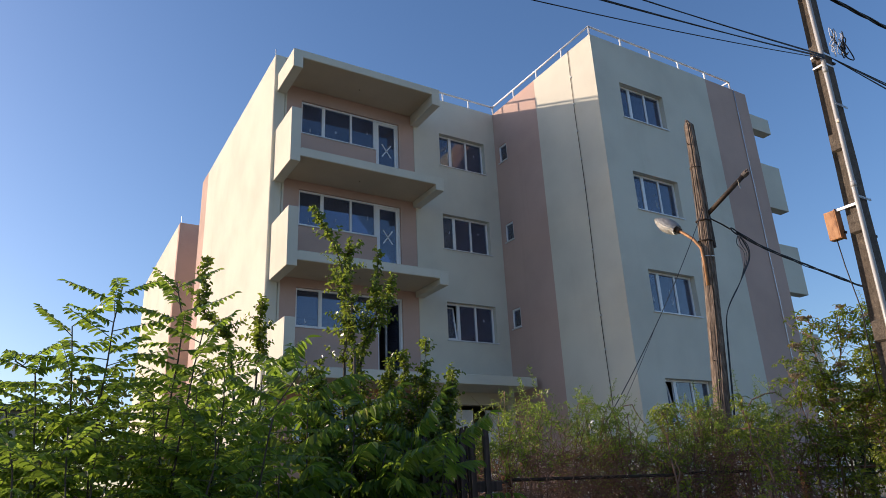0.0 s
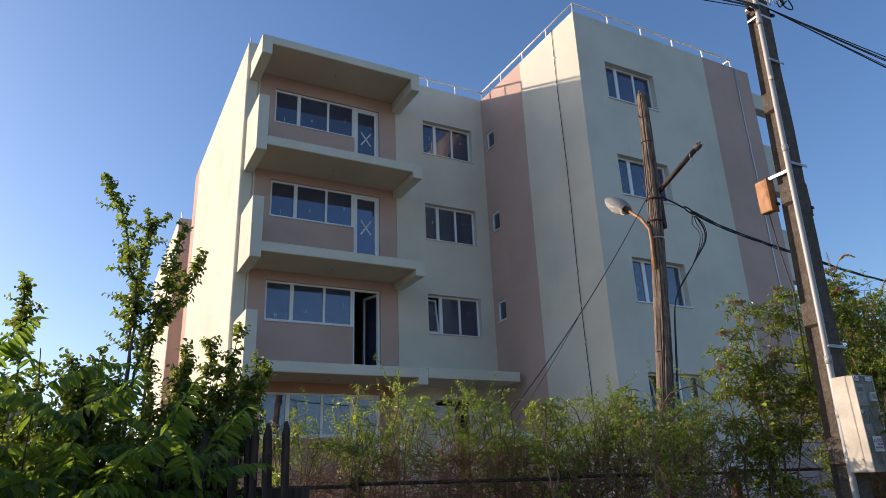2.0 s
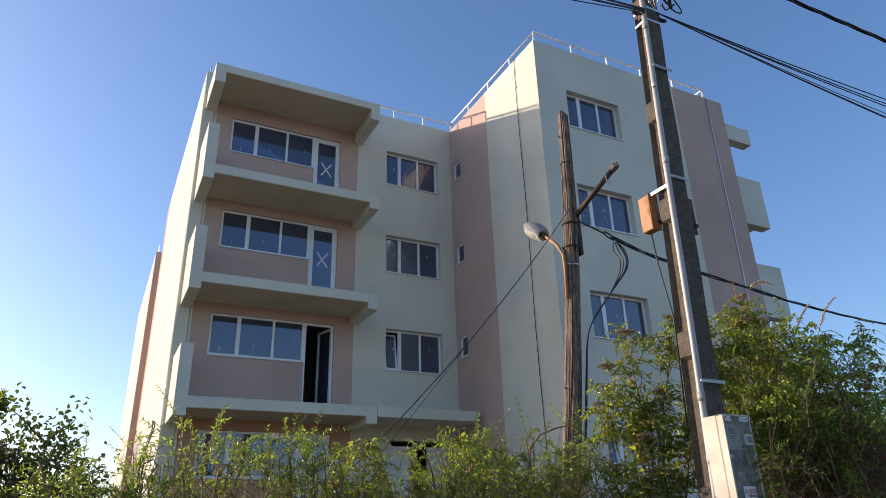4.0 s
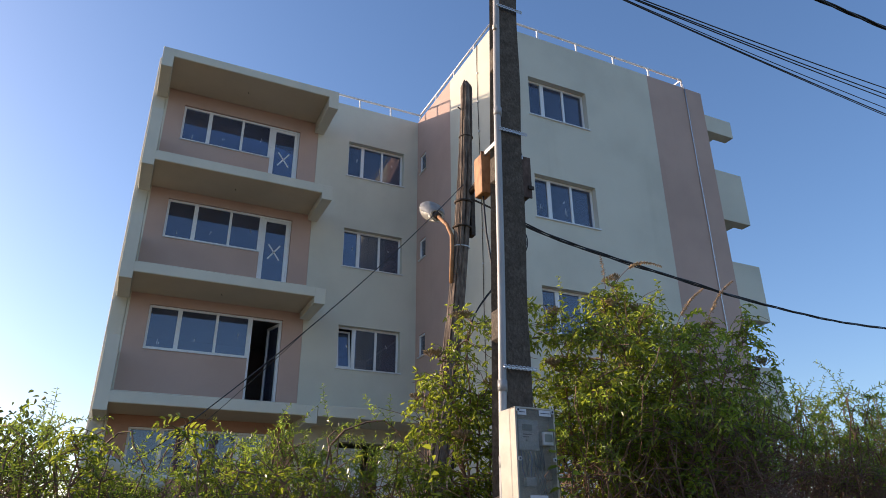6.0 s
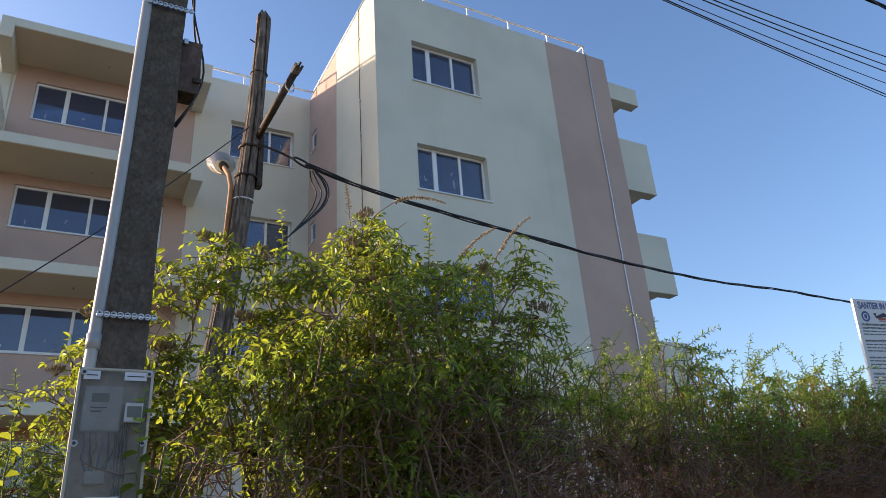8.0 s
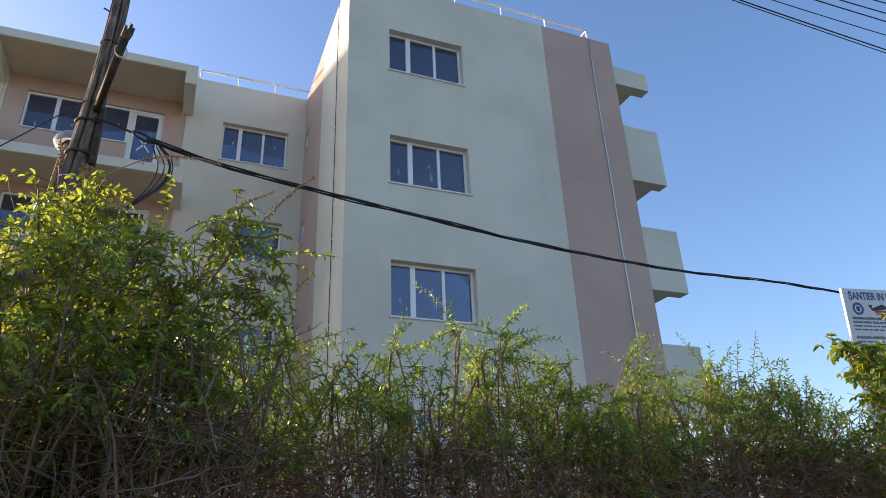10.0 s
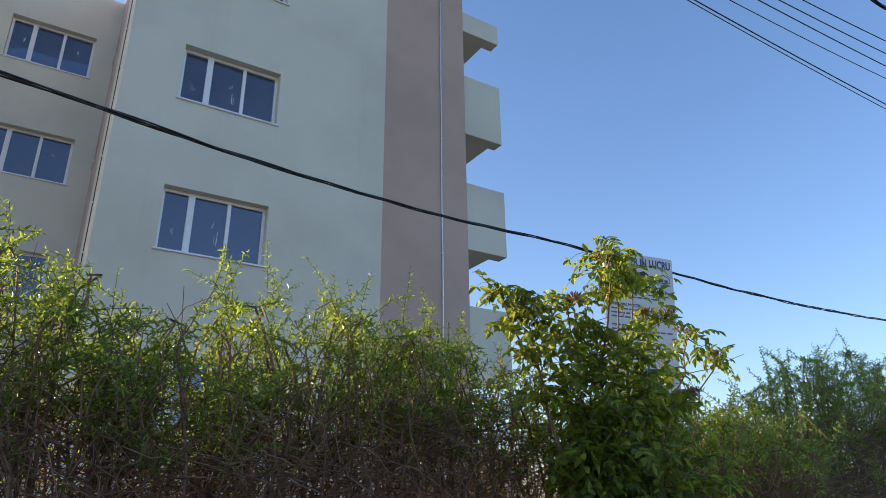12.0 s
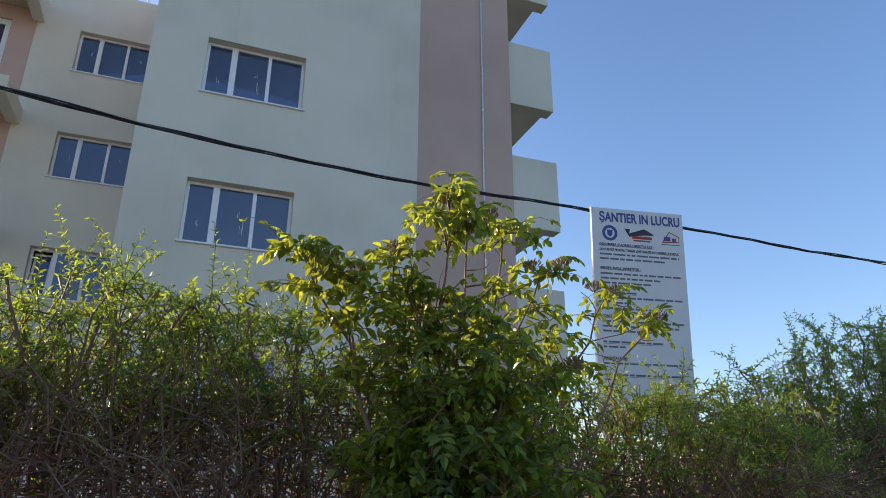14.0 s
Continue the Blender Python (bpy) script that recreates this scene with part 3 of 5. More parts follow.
RZ = TOP + 0.42
railing([(9.7, AY + 0.15, RZ), (TX0 + 0.15, AY + 0.15, RZ)], 1.2, "thin grey steel roof railing")
railing([(6.6, AY + 0.15, RZ - 0.28), (9.7, AY + 0.15, RZ - 0.28)], 1.2, "thin grey steel roof railing")
railing([(TX0 + 0.15, AY + 0.15, RZ), (TX0 + 0.15, TY + 0.15, RZ), (TX1 - 0.55, TY + 0.15, RZ), (TX1 - 0.55, TY + 0.8, RZ)], 1.2, "thin grey steel roof railing")
for x, y in ((5.1, 16.9), (5.1, 31.2)):
    part("roof_rod", Geo().tube([(x, y, TOP - 0.02), (x, y, TOP + 0.5)], 0.02, 8), GALV, house)
# lightning conductors with their clips
for x, y, a in ((18.97, TY - 0.02, 0), (TX0 - 0.02, 12.42, 1)):
    pts = [(x, y, TOP + 0.02)] + [(x + 0.006 * math.sin(q * 1.7) * (1 - a), y + 0.02 * math.sin(q * 0.9) * a, TOP - 0.9 * q) for q in range(1, 15)]
    # the return wall's conductor is coloured dark to imitate the shade there
    con = part("lightning_conductor", Geo().tube(pts, 0.0085 if a else 0.016, 6), DARKSTEEL if a else GALV, house, smooth=True)
    for q in range(1, 15):
        part("clip", Geo().bbox(x - 0.02, x + 0.02, y - 0.02, y + 0.02, TOP - 0.9 * q - 0.02, TOP - 0.9 * q + 0.02, 0.004), GALV, con)

# ---- poles, lamp, meter, cables ----
PX = lambda z: 7.84 + 0.012 * z          # axis of the concrete pole, which leans towards the street
PY = lambda z: 3.645 - 0.023 * z
HW = lambda z: 0.105 - 0.003 * z
YF = lambda z: 3.54 - 0.018 * z         # its front face


def chain_band(z, half, y0, parent):
    """Perforated steel strap across the face of the pole: links side by side."""
    verts = [(PX(z) + sx * half, y0 + dy, z + sz * 0.004) for sx in (-1, 1) for dy in (-0.004, 0.0) for sz in (-1, 1)]
    strip = bmesh.new()
    bmesh.ops.convex_hull(strip, input=[strip.verts.new(v) for v in verts])
    strap = part("strap", strip, GALV, parent, "perforated galvanised strap")
    n = 9
    for i in range(n):
        cx = PX(z) - half + (i + 0.5) * 2 * half / n
        a = np.linspace(0, 2 * np.pi, 9)
        r = half / n
        g = Geo()
        g.tube(np.stack([cx + r * 0.85 * np.cos(a), np.full(9, y0 - 0.006), z + 0.013 * np.sin(a)], 1), 0.0042, 5, False)
        part("link", g, GALV, strap, smooth=True)


cpole = thing("concrete_pole", "weathered precast concrete utility pole, slightly leaning", "utility pole", (7.84, 3.645, 0))
bm = bmesh.new()
rings = []
for z in np.linspace(-0.6, 8.4, 46):
    hw, hd = HW(z), 0.105 - 0.005 * z
    cx, cy = PX(z), PY(z)
    j = 0.004 * math.sin(z * 9.1)
    rings.append([bm.verts.new(p) for p in ((cx - hw + j, cy - hd, z), (cx + hw + 0.006 * math.sin(z * 5.3) + 0.004 * math.sin(z * 31), cy - hd, z), (cx + hw - j, cy + hd, z), (cx - hw, cy + hd, z))])
for a, b in zip(rings, rings[1:]):
    for i in range(4):
        bm.faces.new((a[i], a[(i + 1) % 4], b[(i + 1) % 4], b[i]))
bm.faces.new(rings[-1])
bm.faces.new(rings[0][::-1])
# long pockets sunk in both narrow sides, with bridges between them
bm.normal_update()
for way in (-1, 1):
    column = {round((f.calc_center_median().z + 0.5) / 0.196): f for f in bm.faces if f.normal.x * way > 0.9}
    for run in runs_of(k for k in column if k % 6 not in (0,)):
        bmesh.ops.inset_region(bm, faces=[column[k] for k in run], thickness=0.03, depth=-0.04)
shaft = part("shaft", bm, POLECON, cpole)
CX = lambda z: PX(z) - HW(z) - 0.022    # the conduit runs down the front corner
pts = [(CX(z) + 0.004 * math.sin(z * 2.3), YF(z) + 0.004, z) for z in np.linspace(1.25, 7.4, 24)]
low = [(CX(1.25) - 0.3 * (1 - q) ** 2, 3.52 - 0.05 * (1 - q), 0.6 + 0.65 * q) for q in np.linspace(0, 0.95, 8)]
part("conduit", Geo().tube(low + pts, 0.026, 12), CONDUIT, cpole, "grey plastic conduit", smooth=True)
for z in (2.2, 2.66, 4.72, 6.2):
    part("coupling", Geo().tube([(CX(z), YF(z) + 0.004, z + d) for d in (-0.035, 0.035)], 0.031, 12), CONDUIT, cpole, smooth=True)
part("corrugated_pipe", Geo().tube([(7.68 + 0.05 * q, 3.46 - 0.02 * q, 1.5 - 0.16 * q) for q in range(9)], [0.042 + 0.004 * (q % 2) for q in range(9)], 12), CORRUG, cpole, "dark purple corrugated pipe", smooth=True)
for z in (2.78, 4.56, 5.73):
    chain_band(z, HW(z) + 0.03, YF(z) - 0.02, cpole)
part("white_insulator", Geo().bbox(CX(5.5) - 0.04, CX(5.5) - 0.005, 3.41, 3.45, 5.48, 5.53, 0.012), CERAMIC, cpole)
for z in (6.3, 6.45, 7.45):
    part("clamp", Geo().bbox(PX(z) - HW(z) - 0.006, PX(z) + HW(z) + 0.006, YF(z) - 0.006, PY(z) + 0.08, z - 0.014, z + 0.014, 0.005), GALV, cpole)
for way, z in ((1, 6.42), (-1, 6.38), (1, 7.48)):
    c, y = PX(z) + way * (HW(z) + 0.004), YF(z) + 0.05
    g = Geo().bbox(c - 0.012, c + 0.012, y - 0.05, y + 0.04, z - 0.05, z + 0.05, 0.004)
    g.tube([(c, y, z), (c + way * 0.05, y - 0.005, z + 0.01), (c + way * 0.08, y - 0.01, z - 0.02), (c + way * 0.07, y - 0.015, z - 0.05)], [0.012, 0.011, 0.011, 0.008], 8)
    g.tube([(c + way * 0.06, y - 0.01, z - 0.02), (c + way * 0.13, y - 0.01, z - 0.01)], 0.018, 8)
    part("hook", g, DARKSTEEL, cpole, smooth=True)



def steel_box(name, label, x0, x1, y0, y1, z0, z1, mat, tails, bx):
    t = thing(name, label, "box", ((x0 + x1) / 2, (y0 + y1) / 2, z0))
    part("body", Geo().bbox(x0, x1, y0, y1, z0, z1, 0.012), mat, t)
    part("lid", Geo().bbox(x0 - 0.008, x1 + 0.008, y0 - 0.012, y0 - 0.001, z0 - 0.008, z1 + 0.008, 0.004), mat, t)
    part("latch", Geo().bbox(x1 - 0.03, x1 + 0.02, y0 - 0.025, y0 - 0.01, z0 + 0.06, z0 + 0.09, 0.004), DARKSTEEL, t)
    part("bracket", Geo().bbox(bx, bx + 0.025, 3.5, (y0 + y1) / 2, z1 - 0.03, z1 + 0.004, 0.004), GALV, t)
    for i in range(tails):
        part("cable_tail", Geo().tube([(x1 - 0.05 - 0.03 * i, y0 + 0.07, z0), (x1 - 0.04, y0 + 0.06, z0 - 0.3), (x1 + 0.02 + 0.02 * i, y0 + 0.04, z0 - 0.8), (x1 - 0.02, y0 + 0.05, z0 - 1.7)], 0.007, 6), CABLE, t, smooth=True)
    return t


steel_box("junction_box", "orange junction box with peeling rusty paint on the pole", 7.785, 7.88, 3.735, 3.865, 4.18, 4.52, BOXPAINT, 1, 7.8)
steel_box("junction_box", "dark rusty junction box on the pole", 7.985, 8.08, 3.53, 3.66, 4.09, 4.42, DARKRUST, 0, 7.985)

# electricity meter cabinet strapped to the pole
mb = thing("meter_cabinet", "dusty clear-fronted electricity meter cabinet on the pole", "meter box", (7.87, 3.4, 1.8))
mx0, mx1, my, mz0, mz1 = 7.715, 7.998, 3.3, 1.72, 2.5
part("back_case", Geo().bbox(mx0, mx1, my + 0.06, my + 0.2, mz0, mz1, 0.012), METERBODY, mb)
side_frame = Geo().bbox(mx0, mx0 + 0.012, my, my + 0.061, mz0, mz1, 0.004).bbox(mx1 - 0.012, mx1, my, my + 0.061, mz0, mz1, 0.004).bbox(mx0, mx1, my, my + 0.061, mz1 - 0.012, mz1, 0.004)
part("rim", side_frame, METERBODY, mb)
part("cover", Geo().box(mx0 + 0.01, mx1 - 0.01, my + 0.004, my + 0.008, mz0, mz1 - 0.01), METERCOVER, mb, "dusty clear plastic cover")
part("meter", Geo().bbox(mx0 + 0.03, mx0 + 0.175, my + 0.02, my + 0.06, 2.25, 2.43, 0.008), METERGREY, mb)
part("display", Geo().box(mx0 + 0.06, mx0 + 0.125, my + 0.016, my + 0.02, 2.365, 2.4), LCD, mb)
part("button", Geo().tube([(mx0 + 0.09, my + 0.02, 2.31), (mx0 + 0.09, my + 0.012, 2.31)], 0.008, 10), METERGREY, mb)
part("meter_text", Geo().box(mx0 + 0.06, mx0 + 0.12, my + 0.017, my + 0.019, 2.34, 2.345).box(mx0 + 0.06, mx0 + 0.1, my + 0.017, my + 0.019, 2.325, 2.33), INK, mb)
part("breaker", Geo().bbox(mx0 + 0.185, mx0 + 0.255, my - 0.012, my + 0.05, 2.28, 2.36, 0.005), METERGREY, mb)
part("breaker_window", Geo().box(mx0 + 0.193, mx0 + 0.247, my - 0.014, my - 0.0125, 2.3, 2.345), LCD, mb)
part("terminal_block", Geo().bbox(mx0 + 0.07, mx0 + 0.14, my + 0.02, my + 0.055, 2.05, 2.1, 0.004), METERGREY, mb)
for i in range(6):
    x = mx0 + 0.05 + 0.022 * i
    part("wire", Geo().tube([(x, my + 0.035, 2.25), (x + 0.006, my + 0.03, 2.19), (x + 0.01 * math.sin(i * 2), my + 0.03, 2.15), (mx0 + 0.08 + 0.01 * i, my + 0.035, 2.08)], 0.004, 6), INK if i % 3 else BLUEINK, mb, smooth=True)
for i in range(4):
    x = mx0 + 0.17 + 0.012 * i
    part("wire", Geo().tube([(x, my + 0.04, 2.28), (x + 0.004, my + 0.03, 2.0), (x - 0.01, my + 0.035, 1.78)], 0.0045, 6), INK, mb, smooth=True)
for x, z in ((mx0 + 0.02, mz1 - 0.02), (mx1 - 0.02, mz1 - 0.02), (mx0 + 0.02, 2.2), (mx1 - 0.02, 2.2)):
    part("screw", Geo().tube([(x, my + 0.004, z), (x, my - 0.006, z)], 0.013, 12), METERGREY, mb)
    part("screw_hole", Geo().tube([(x, my - 0.004, z), (x, my - 0.0075, z)], 0.007, 10), INK, mb)
for x0, x1 in ((mx0 + 0.02, mx0 + 0.08), (mx0 + 0.17, mx0 + 0.255)):
    lab = part("paper_label", Geo().box(x0, x1, my + 0.0005, my + 0.003, 2.452, 2.487), PAPER, mb)
    part("print_line", Geo().box(x0 + 0.01, x1 - 0.01, my - 0.0006, my, 2.467, 2.471), INK, lab)
warn = part("warning_label", Geo().box(mx0 + 0.08, mx0 + 0.2, my + 0.0005, my + 0.003, 1.88, 2.0), PAPER, mb, "white warning label with prohibition signs")
tri = np.array([(0, 0), (1, 0), (0.5, 0.87), (0, 0)]) * 0.026
part("warning_triangle", Geo().tube([(mx0 + 0.088 + a, my - 0.001, 1.955 + b) for a, b in tri], 0.0022, 4, False), INK, warn)
for cx in (mx0 + 0.14, mx0 + 0.178):
    a = np.linspace(0, 2 * np.pi, 17)
    part("prohibition_ring", Geo().tube([(cx + 0.015 * math.cos(q), my - 0.001, 1.967 + 0.015 * math.sin(q)) for q in a], 0.0022, 4, False).tube([(cx - 0.01, my - 0.001, 1.977), (cx + 0.01, my - 0.001, 1.957)], 0.002, 4), REDINK, warn)
    part("red_strip", Geo().box(cx - 0.016, cx + 0.016, my - 0.001, my, 1.93, 1.943), REDINK, warn)
for i in range(3):
    part("print_line", Geo().box(mx0 + 0.09, mx0 + 0.19, my - 0.0006, my, 1.918 - 0.011 * i, 1.923 - 0.011 * i), INK, warn)

# wooden pole with lamp
WP = lambda z: Vector((8.99 - 0.0165 * (7.4 - z) ** 2, 6.33 - 0.012 * z, z))   # a little bowed
wp = thing("wooden_pole", "cracked weathered wooden utility pole with a pointed top", "utility pole", tuple(WP(0)))
bm = bmesh.new()
rings, sides = [], 56
for i, z in enumerate(np.linspace(-0.5, 7.22, 110)):
    r = 0.122 - 0.006 * z
    ring = []
    for k in range(sides):
        a = 2 * math.pi * k / sides
        q = noise.noise(Vector((math.cos(a) * 1.6, math.sin(a) * 1.6, z * 0.5))) * 0.02
        q -= max(0, noise.noise(Vector((math.cos(a) * 9, math.sin(a) * 9, z * 0.45 + 9))) - 0.12) * 0.07
        q += noise.noise(Vector((math.cos(a) * 5, math.sin(a) * 5, z * 2.2))) * 0.006
        ring.append(bm.verts.new(WP(z) + Vector(((r + q) * math.cos(a), (r + q) * math.sin(a), 0))))
    rings.append(ring)
for a, b in zip(rings, rings[1:]):
    for k in range(sides):
        bm.faces.new((a[k], a[(k + 1) % sides], b[(k + 1) % sides], b[k]))
tip = [bm.verts.new(WP(7.36) + Vector((x, 0.02, 0))) for x in (-0.015, 0.015)]
top = rings[-1]
for k in range(sides):
    a, b = top[k], top[(k + 1) % sides]
    ca = 2 * math.pi * (k + 0.5) / sides
    bm.faces.new((a, b, tip[1 if math.cos(ca) > 0 else 0]))
bmesh.ops.recalc_face_normals(bm, faces=bm.faces[:])
part("shaft", bm, OLDWOOD, wp)


def band_round(z, mat, grow=0.014, h=0.03):
    r = 0.122 - 0.006 * z + grow
    a = np.linspace(0, 2 * np.pi, 21)
    c = WP(z)
    return part("band", Geo().tube(np.stack([c.x + r * np.cos(a), c.y + r * np.sin(a), np.full(21, z) + 0.01 * np.sin(a)], 1), h / 2, 6, False), mat, wp, smooth=True)


band_round(5.52, DARKSTEEL)
band_round(5.18, DARKSTEEL)
band_round(4.92, GALV, 0.006, 0.02)
band_round(6.45, DARKSTEEL, 0.0, 0.02)
for z in (6.85, 5.0, 3.3):
    c = WP(z)
    part("nail", Geo().tube([(c.x - 0.06, c.y, z), (c.x - 0.13, c.y - 0.02, z + 0.015)], 0.008, 6), DARKSTEEL, wp)
# channel and the tube that leans out over the street
tubeb, tubet = Vector((8.98, 6.2, 5.62)), Vector((9.195, 5.57, 6.09))
part("channel", Geo().bbox(9.0, 9.055, 6.2, 6.3, 5.08, 5.68, 0.008), DARKSTEEL, wp)
arm = part("steel_tube", Geo().tube([tubeb, tubet], 0.036, 14), DARKSTEEL, wp, "rusty steel tube leaning out", smooth=True)
d = (tubet - tubeb).normalized()
ins = Geo()
for i in range(5):
    a = i * 1.26
    off = Vector((math.cos(a), 0.3 * math.sin(a), math.sin(a))) * 0.035
    ins.tube([tubet + off - d * 0.03, tubet + off + d * (0.05 + 0.012 * (i % 2))], 0.014, 8)
part("insulator_cluster", ins.tube([tubet - d * 0.05, tubet + d * 0.02], 0.043, 12), DARKCLAY, arm)
a = np.linspace(0, 4 * np.pi, 40)
c = tubet - d * 0.14
part("wire_loop", Geo().tube(np.stack([c.x + 0.05 * np.cos(a), c.y + 0.02 * np.cos(a), c.z - 0.04 + 0.06 * np.sin(a) - 0.002 * a], 1), 0.004, 5), CERAMIC, arm, smooth=True)

# street lamp on the wooden pole, pointing to the building
lamp = thing("street_lamp", "old grey cobra-head street lamp on a rusty bent arm", "street lamp", (8.78, 6.25, 4.7))
elbow = [(8.745, 6.25, 4.45), (8.76, 6.25, 4.85), (8.77, 6.27, 5.05), (8.76, 6.38, 5.24), (8.74, 6.56, 5.42), (8.74, 6.66, 5.5)]
part("arm", Geo().tube(elbow, 0.024, 12), BOXPAINT, lamp, "rusty bent pipe arm", smooth=True)
ax = Vector((-0.02, 0.62, 0.52)).normalized()
up = Vector((0, -0.64, 0.77)).normalized()
si = ax.cross(up).normalized()
root = Vector((8.74, 6.62, 5.47))


def shell(lo, hi, squash, n=14, sides=20, grow=1.0):
    """Half of an egg-shaped housing along ax; lo..hi are angles round it."""
    bm = bmesh.new()
    rows = []
    for i in range(n + 1):
        u = i / n
        w = grow * 0.15 * math.sin(math.pi * min(1, 0.13 + 0.87 * u) ** 0.85) ** 0.75 if u < 1 else 0.004
        row = []
        for k in range(sides + 1):
            a = lo + (hi - lo) * k / sides
            row.append(bm.verts.new(root + ax * (0.52 * u) + si * (w * math.cos(a)) + up * (w * squash * math.sin(a))))
        rows.append(row)
    for p, q in zip(rows, rows[1:]):
        for k in range(sides):
            bm.faces.new((p[k], p[k + 1], q[k + 1], q[k]))
    bmesh.ops.solidify(bm, geom=bm.faces[:], thickness=0.004)
    for f in bm.faces:
        f.smooth = True
    return bm


part("housing", shell(0, math.pi, 0.75), LAMPSHELL, lamp, "dull grey lamp housing")
part("bowl", shell(math.pi, 2 * math.pi, 0.85, grow=0.985), LAMPBOWL, lamp, "milky lamp bowl")
part("collar", Geo().tube([root - ax * 0.06, root + ax * 0.05], 0.045, 14), DARKSTEEL, lamp, smooth=True)


def sagging(a, b, c2, n=40):
    """Points from a to b; c2 is how far the middle hangs below the straight line."""
    u = np.linspace(0, 1, n)[:, None]
    p = np.array(a) * (1 - u) + np.array(b) * u
    p[:, 2] -= (4 * c2 * u * (1 - u))[:, 0]
    return p


def bundle(name, label, path, strands, r, spread, twist, parent_at, loose=0.0, seed=1):
    """Several insulated strands wound round one line."""
    rr = random.Random(seed)
    t = thing(name, label, "cable", parent_at)
    p = np.asarray(path)
    s = np.concatenate([[0], np.cumsum(np.linalg.norm(np.diff(p, axis=0), axis=1))])
    fine = np.linspace(0, s[-1], max(60, int(s[-1] * 9)))
    q = np.stack([np.interp(fine, s, p[:, k]) for k in range(3)], 1)
    for i in range(strands):
        ph = 2 * math.pi * i / strands
        wob = spread * (1 + loose * (np.sin(fine * 0.9 + i * 2 + rr.random()) + np.sin(fine * 0.37 + i)))
        off = np.stack([np.zeros_like(fine), np.cos(fine * twist + ph) * wob, np.sin(fine * twist + ph) * wob], 1)
        part("strand", Geo().tube(q + off, r, 6), CABLE, t, smooth=True)
    return t


# black twisted bundle from the wooden pole along the hedge
xs = np.linspace(9.45, 38, 150)
zz = np.interp(xs, (9.4, 10.1, 11, 12, 13.2, 14.5, 16, 18, 20, 22, 25, 30, 38), (5.36, 5.215, 5.165, 5.11, 5.05, 5.01, 5.05, 5.165, 5.24, 5.3, 5.46, 5.88, 6.6))
for _ in range(4):
    zz[1:-1] = (zz[:-2] + 2 * zz[1:-1] + zz[2:]) / 4
bundle("power_cable", "black twisted overhead cable bundle", np.stack([xs, 6.05 + 0.09 * (xs - 9.1), zz], 1), 4, 0.0082, 0.0125, 2.6, (9.1, 6.15, 0), 0.55, 3)
anc = thing("cable_anchor", "steel tension anchor with black cable loops", "cable", (9.1, 6.13, 5.3))
part("turnbuckle", Geo().tube([(8.99, 6.17, 5.54), (9.2, 6.13, 5.46), (9.34, 6.11, 5.4)], 0.012, 8), DARKSTEEL, anc)
a = np.linspace(0, 2 * np.pi, 24)
part("thimble", Geo().tube(np.stack([9.42 + 0.09 * np.cos(a), 6.09 + 0 * a, 5.365 + 0.03 * np.sin(a) - 0.035 * np.cos(a)], 1), 0.011, 6, False), CABLE, anc, smooth=True)
for i in range(5):
    k = (-0.1, -0.045, 0.0, 0.012, 0.03)[i]
    lp = [(9.56 + 0.5 * k, 6.12, 5.31), (9.66 + k, 6.12 - k, 5.2), (9.69 + k, 6.1, 5.05 - 0.3 * k), (9.63 + 0.8 * k, 6.1, 4.9), (9.5 + 0.3 * k, 6.1, 4.74 - 0.1 * k), (9.28, 6.08, 4.5 + 0.1 * k), (9.1, 6.12, 4.28 + 0.15 * k), (8.95, 6.2, 4.02), (8.9 + 0.006 * i, 6.22, 3.6), (8.66 + 0.006 * i, 6.2, 2.2)]
    u = np.linspace(0, len(lp) - 1, 40)
    lpa = np.array(lp)
    sm = np.stack([np.interp(u, range(len(lp)), lpa[:, c]) for c in range(3)], 1)
    for _ in range(6):
        sm[1:-1] = (sm[:-2] + 2 * sm[1:-1] + sm[2:]) / 4
    part("cable_loop", Geo().tube(sm, 0.0068, 6), CABLE, anc, smooth=True)
# stay wire down to the left, and a second thinner drop
h = math.radians(189)
ss = np.linspace(0.1, 4.6, 30)
stay = thing("stay_wire", "thin dark stay wire running down from the pole", "wire", (9.0, 6.2, 0))
part("wire", Geo().tube(np.stack([9.0 + ss * math.cos(h), 6.2 + ss * math.sin(h), 5.8567 - 1.2576 * ss + 0.0554 * ss ** 2], 1), 0.0055, 6), CABLE, stay, smooth=True)
part("wire", Geo().tube(np.stack([9.0 + ss[12:26] * math.cos(h) + 0.13 * np.linspace(0, 1, 14), 6.2 + ss[12:26] * math.sin(h), 5.8567 - 1.2576 * ss[12:26] + 0.0554 * ss[12:26] ** 2 - 0.1 * np.linspace(0, 1, 14)], 1), 0.003, 6), CABLE, stay, smooth=True)

# street wires from the concrete pole
for i, (a, b) in enumerate(((-0.083, 0.0042), (-0.078, 0.0043), (-0.07, 0.0065), (-0.03, 0.0046), (-0.02, 0.0052), (0.0, 0.005))):
    ss = np.linspace(0.0, 34, 70)
    zz = 6.4 + a * ss + b * np.where(ss < 15, ss ** 2, 225 + 22 * (ss - 15))
    w = thing("street_wire", "thin black overhead street wire", "wire", (7.95, 3.5, 6.2), "street wires")
    part("wire", Geo().tube(np.stack([7.96 + ss, np.full(70, 3.4), zz], 1), 0.0048 if i in (0, 2) else 0.0065, 5), CABLE, w, smooth=True)
ss = np.linspace(0.2, 34, 60)
bundle("overhead_cable", "thick black twisted overhead cable", np.stack([7.9 + ss, np.full(60, 3.4), 7.43 + 0.02 * ss + 0.0008 * ss ** 2], 1), 3, 0.012, 0.014, 4.0, (8.0, 3.45, 7.5))
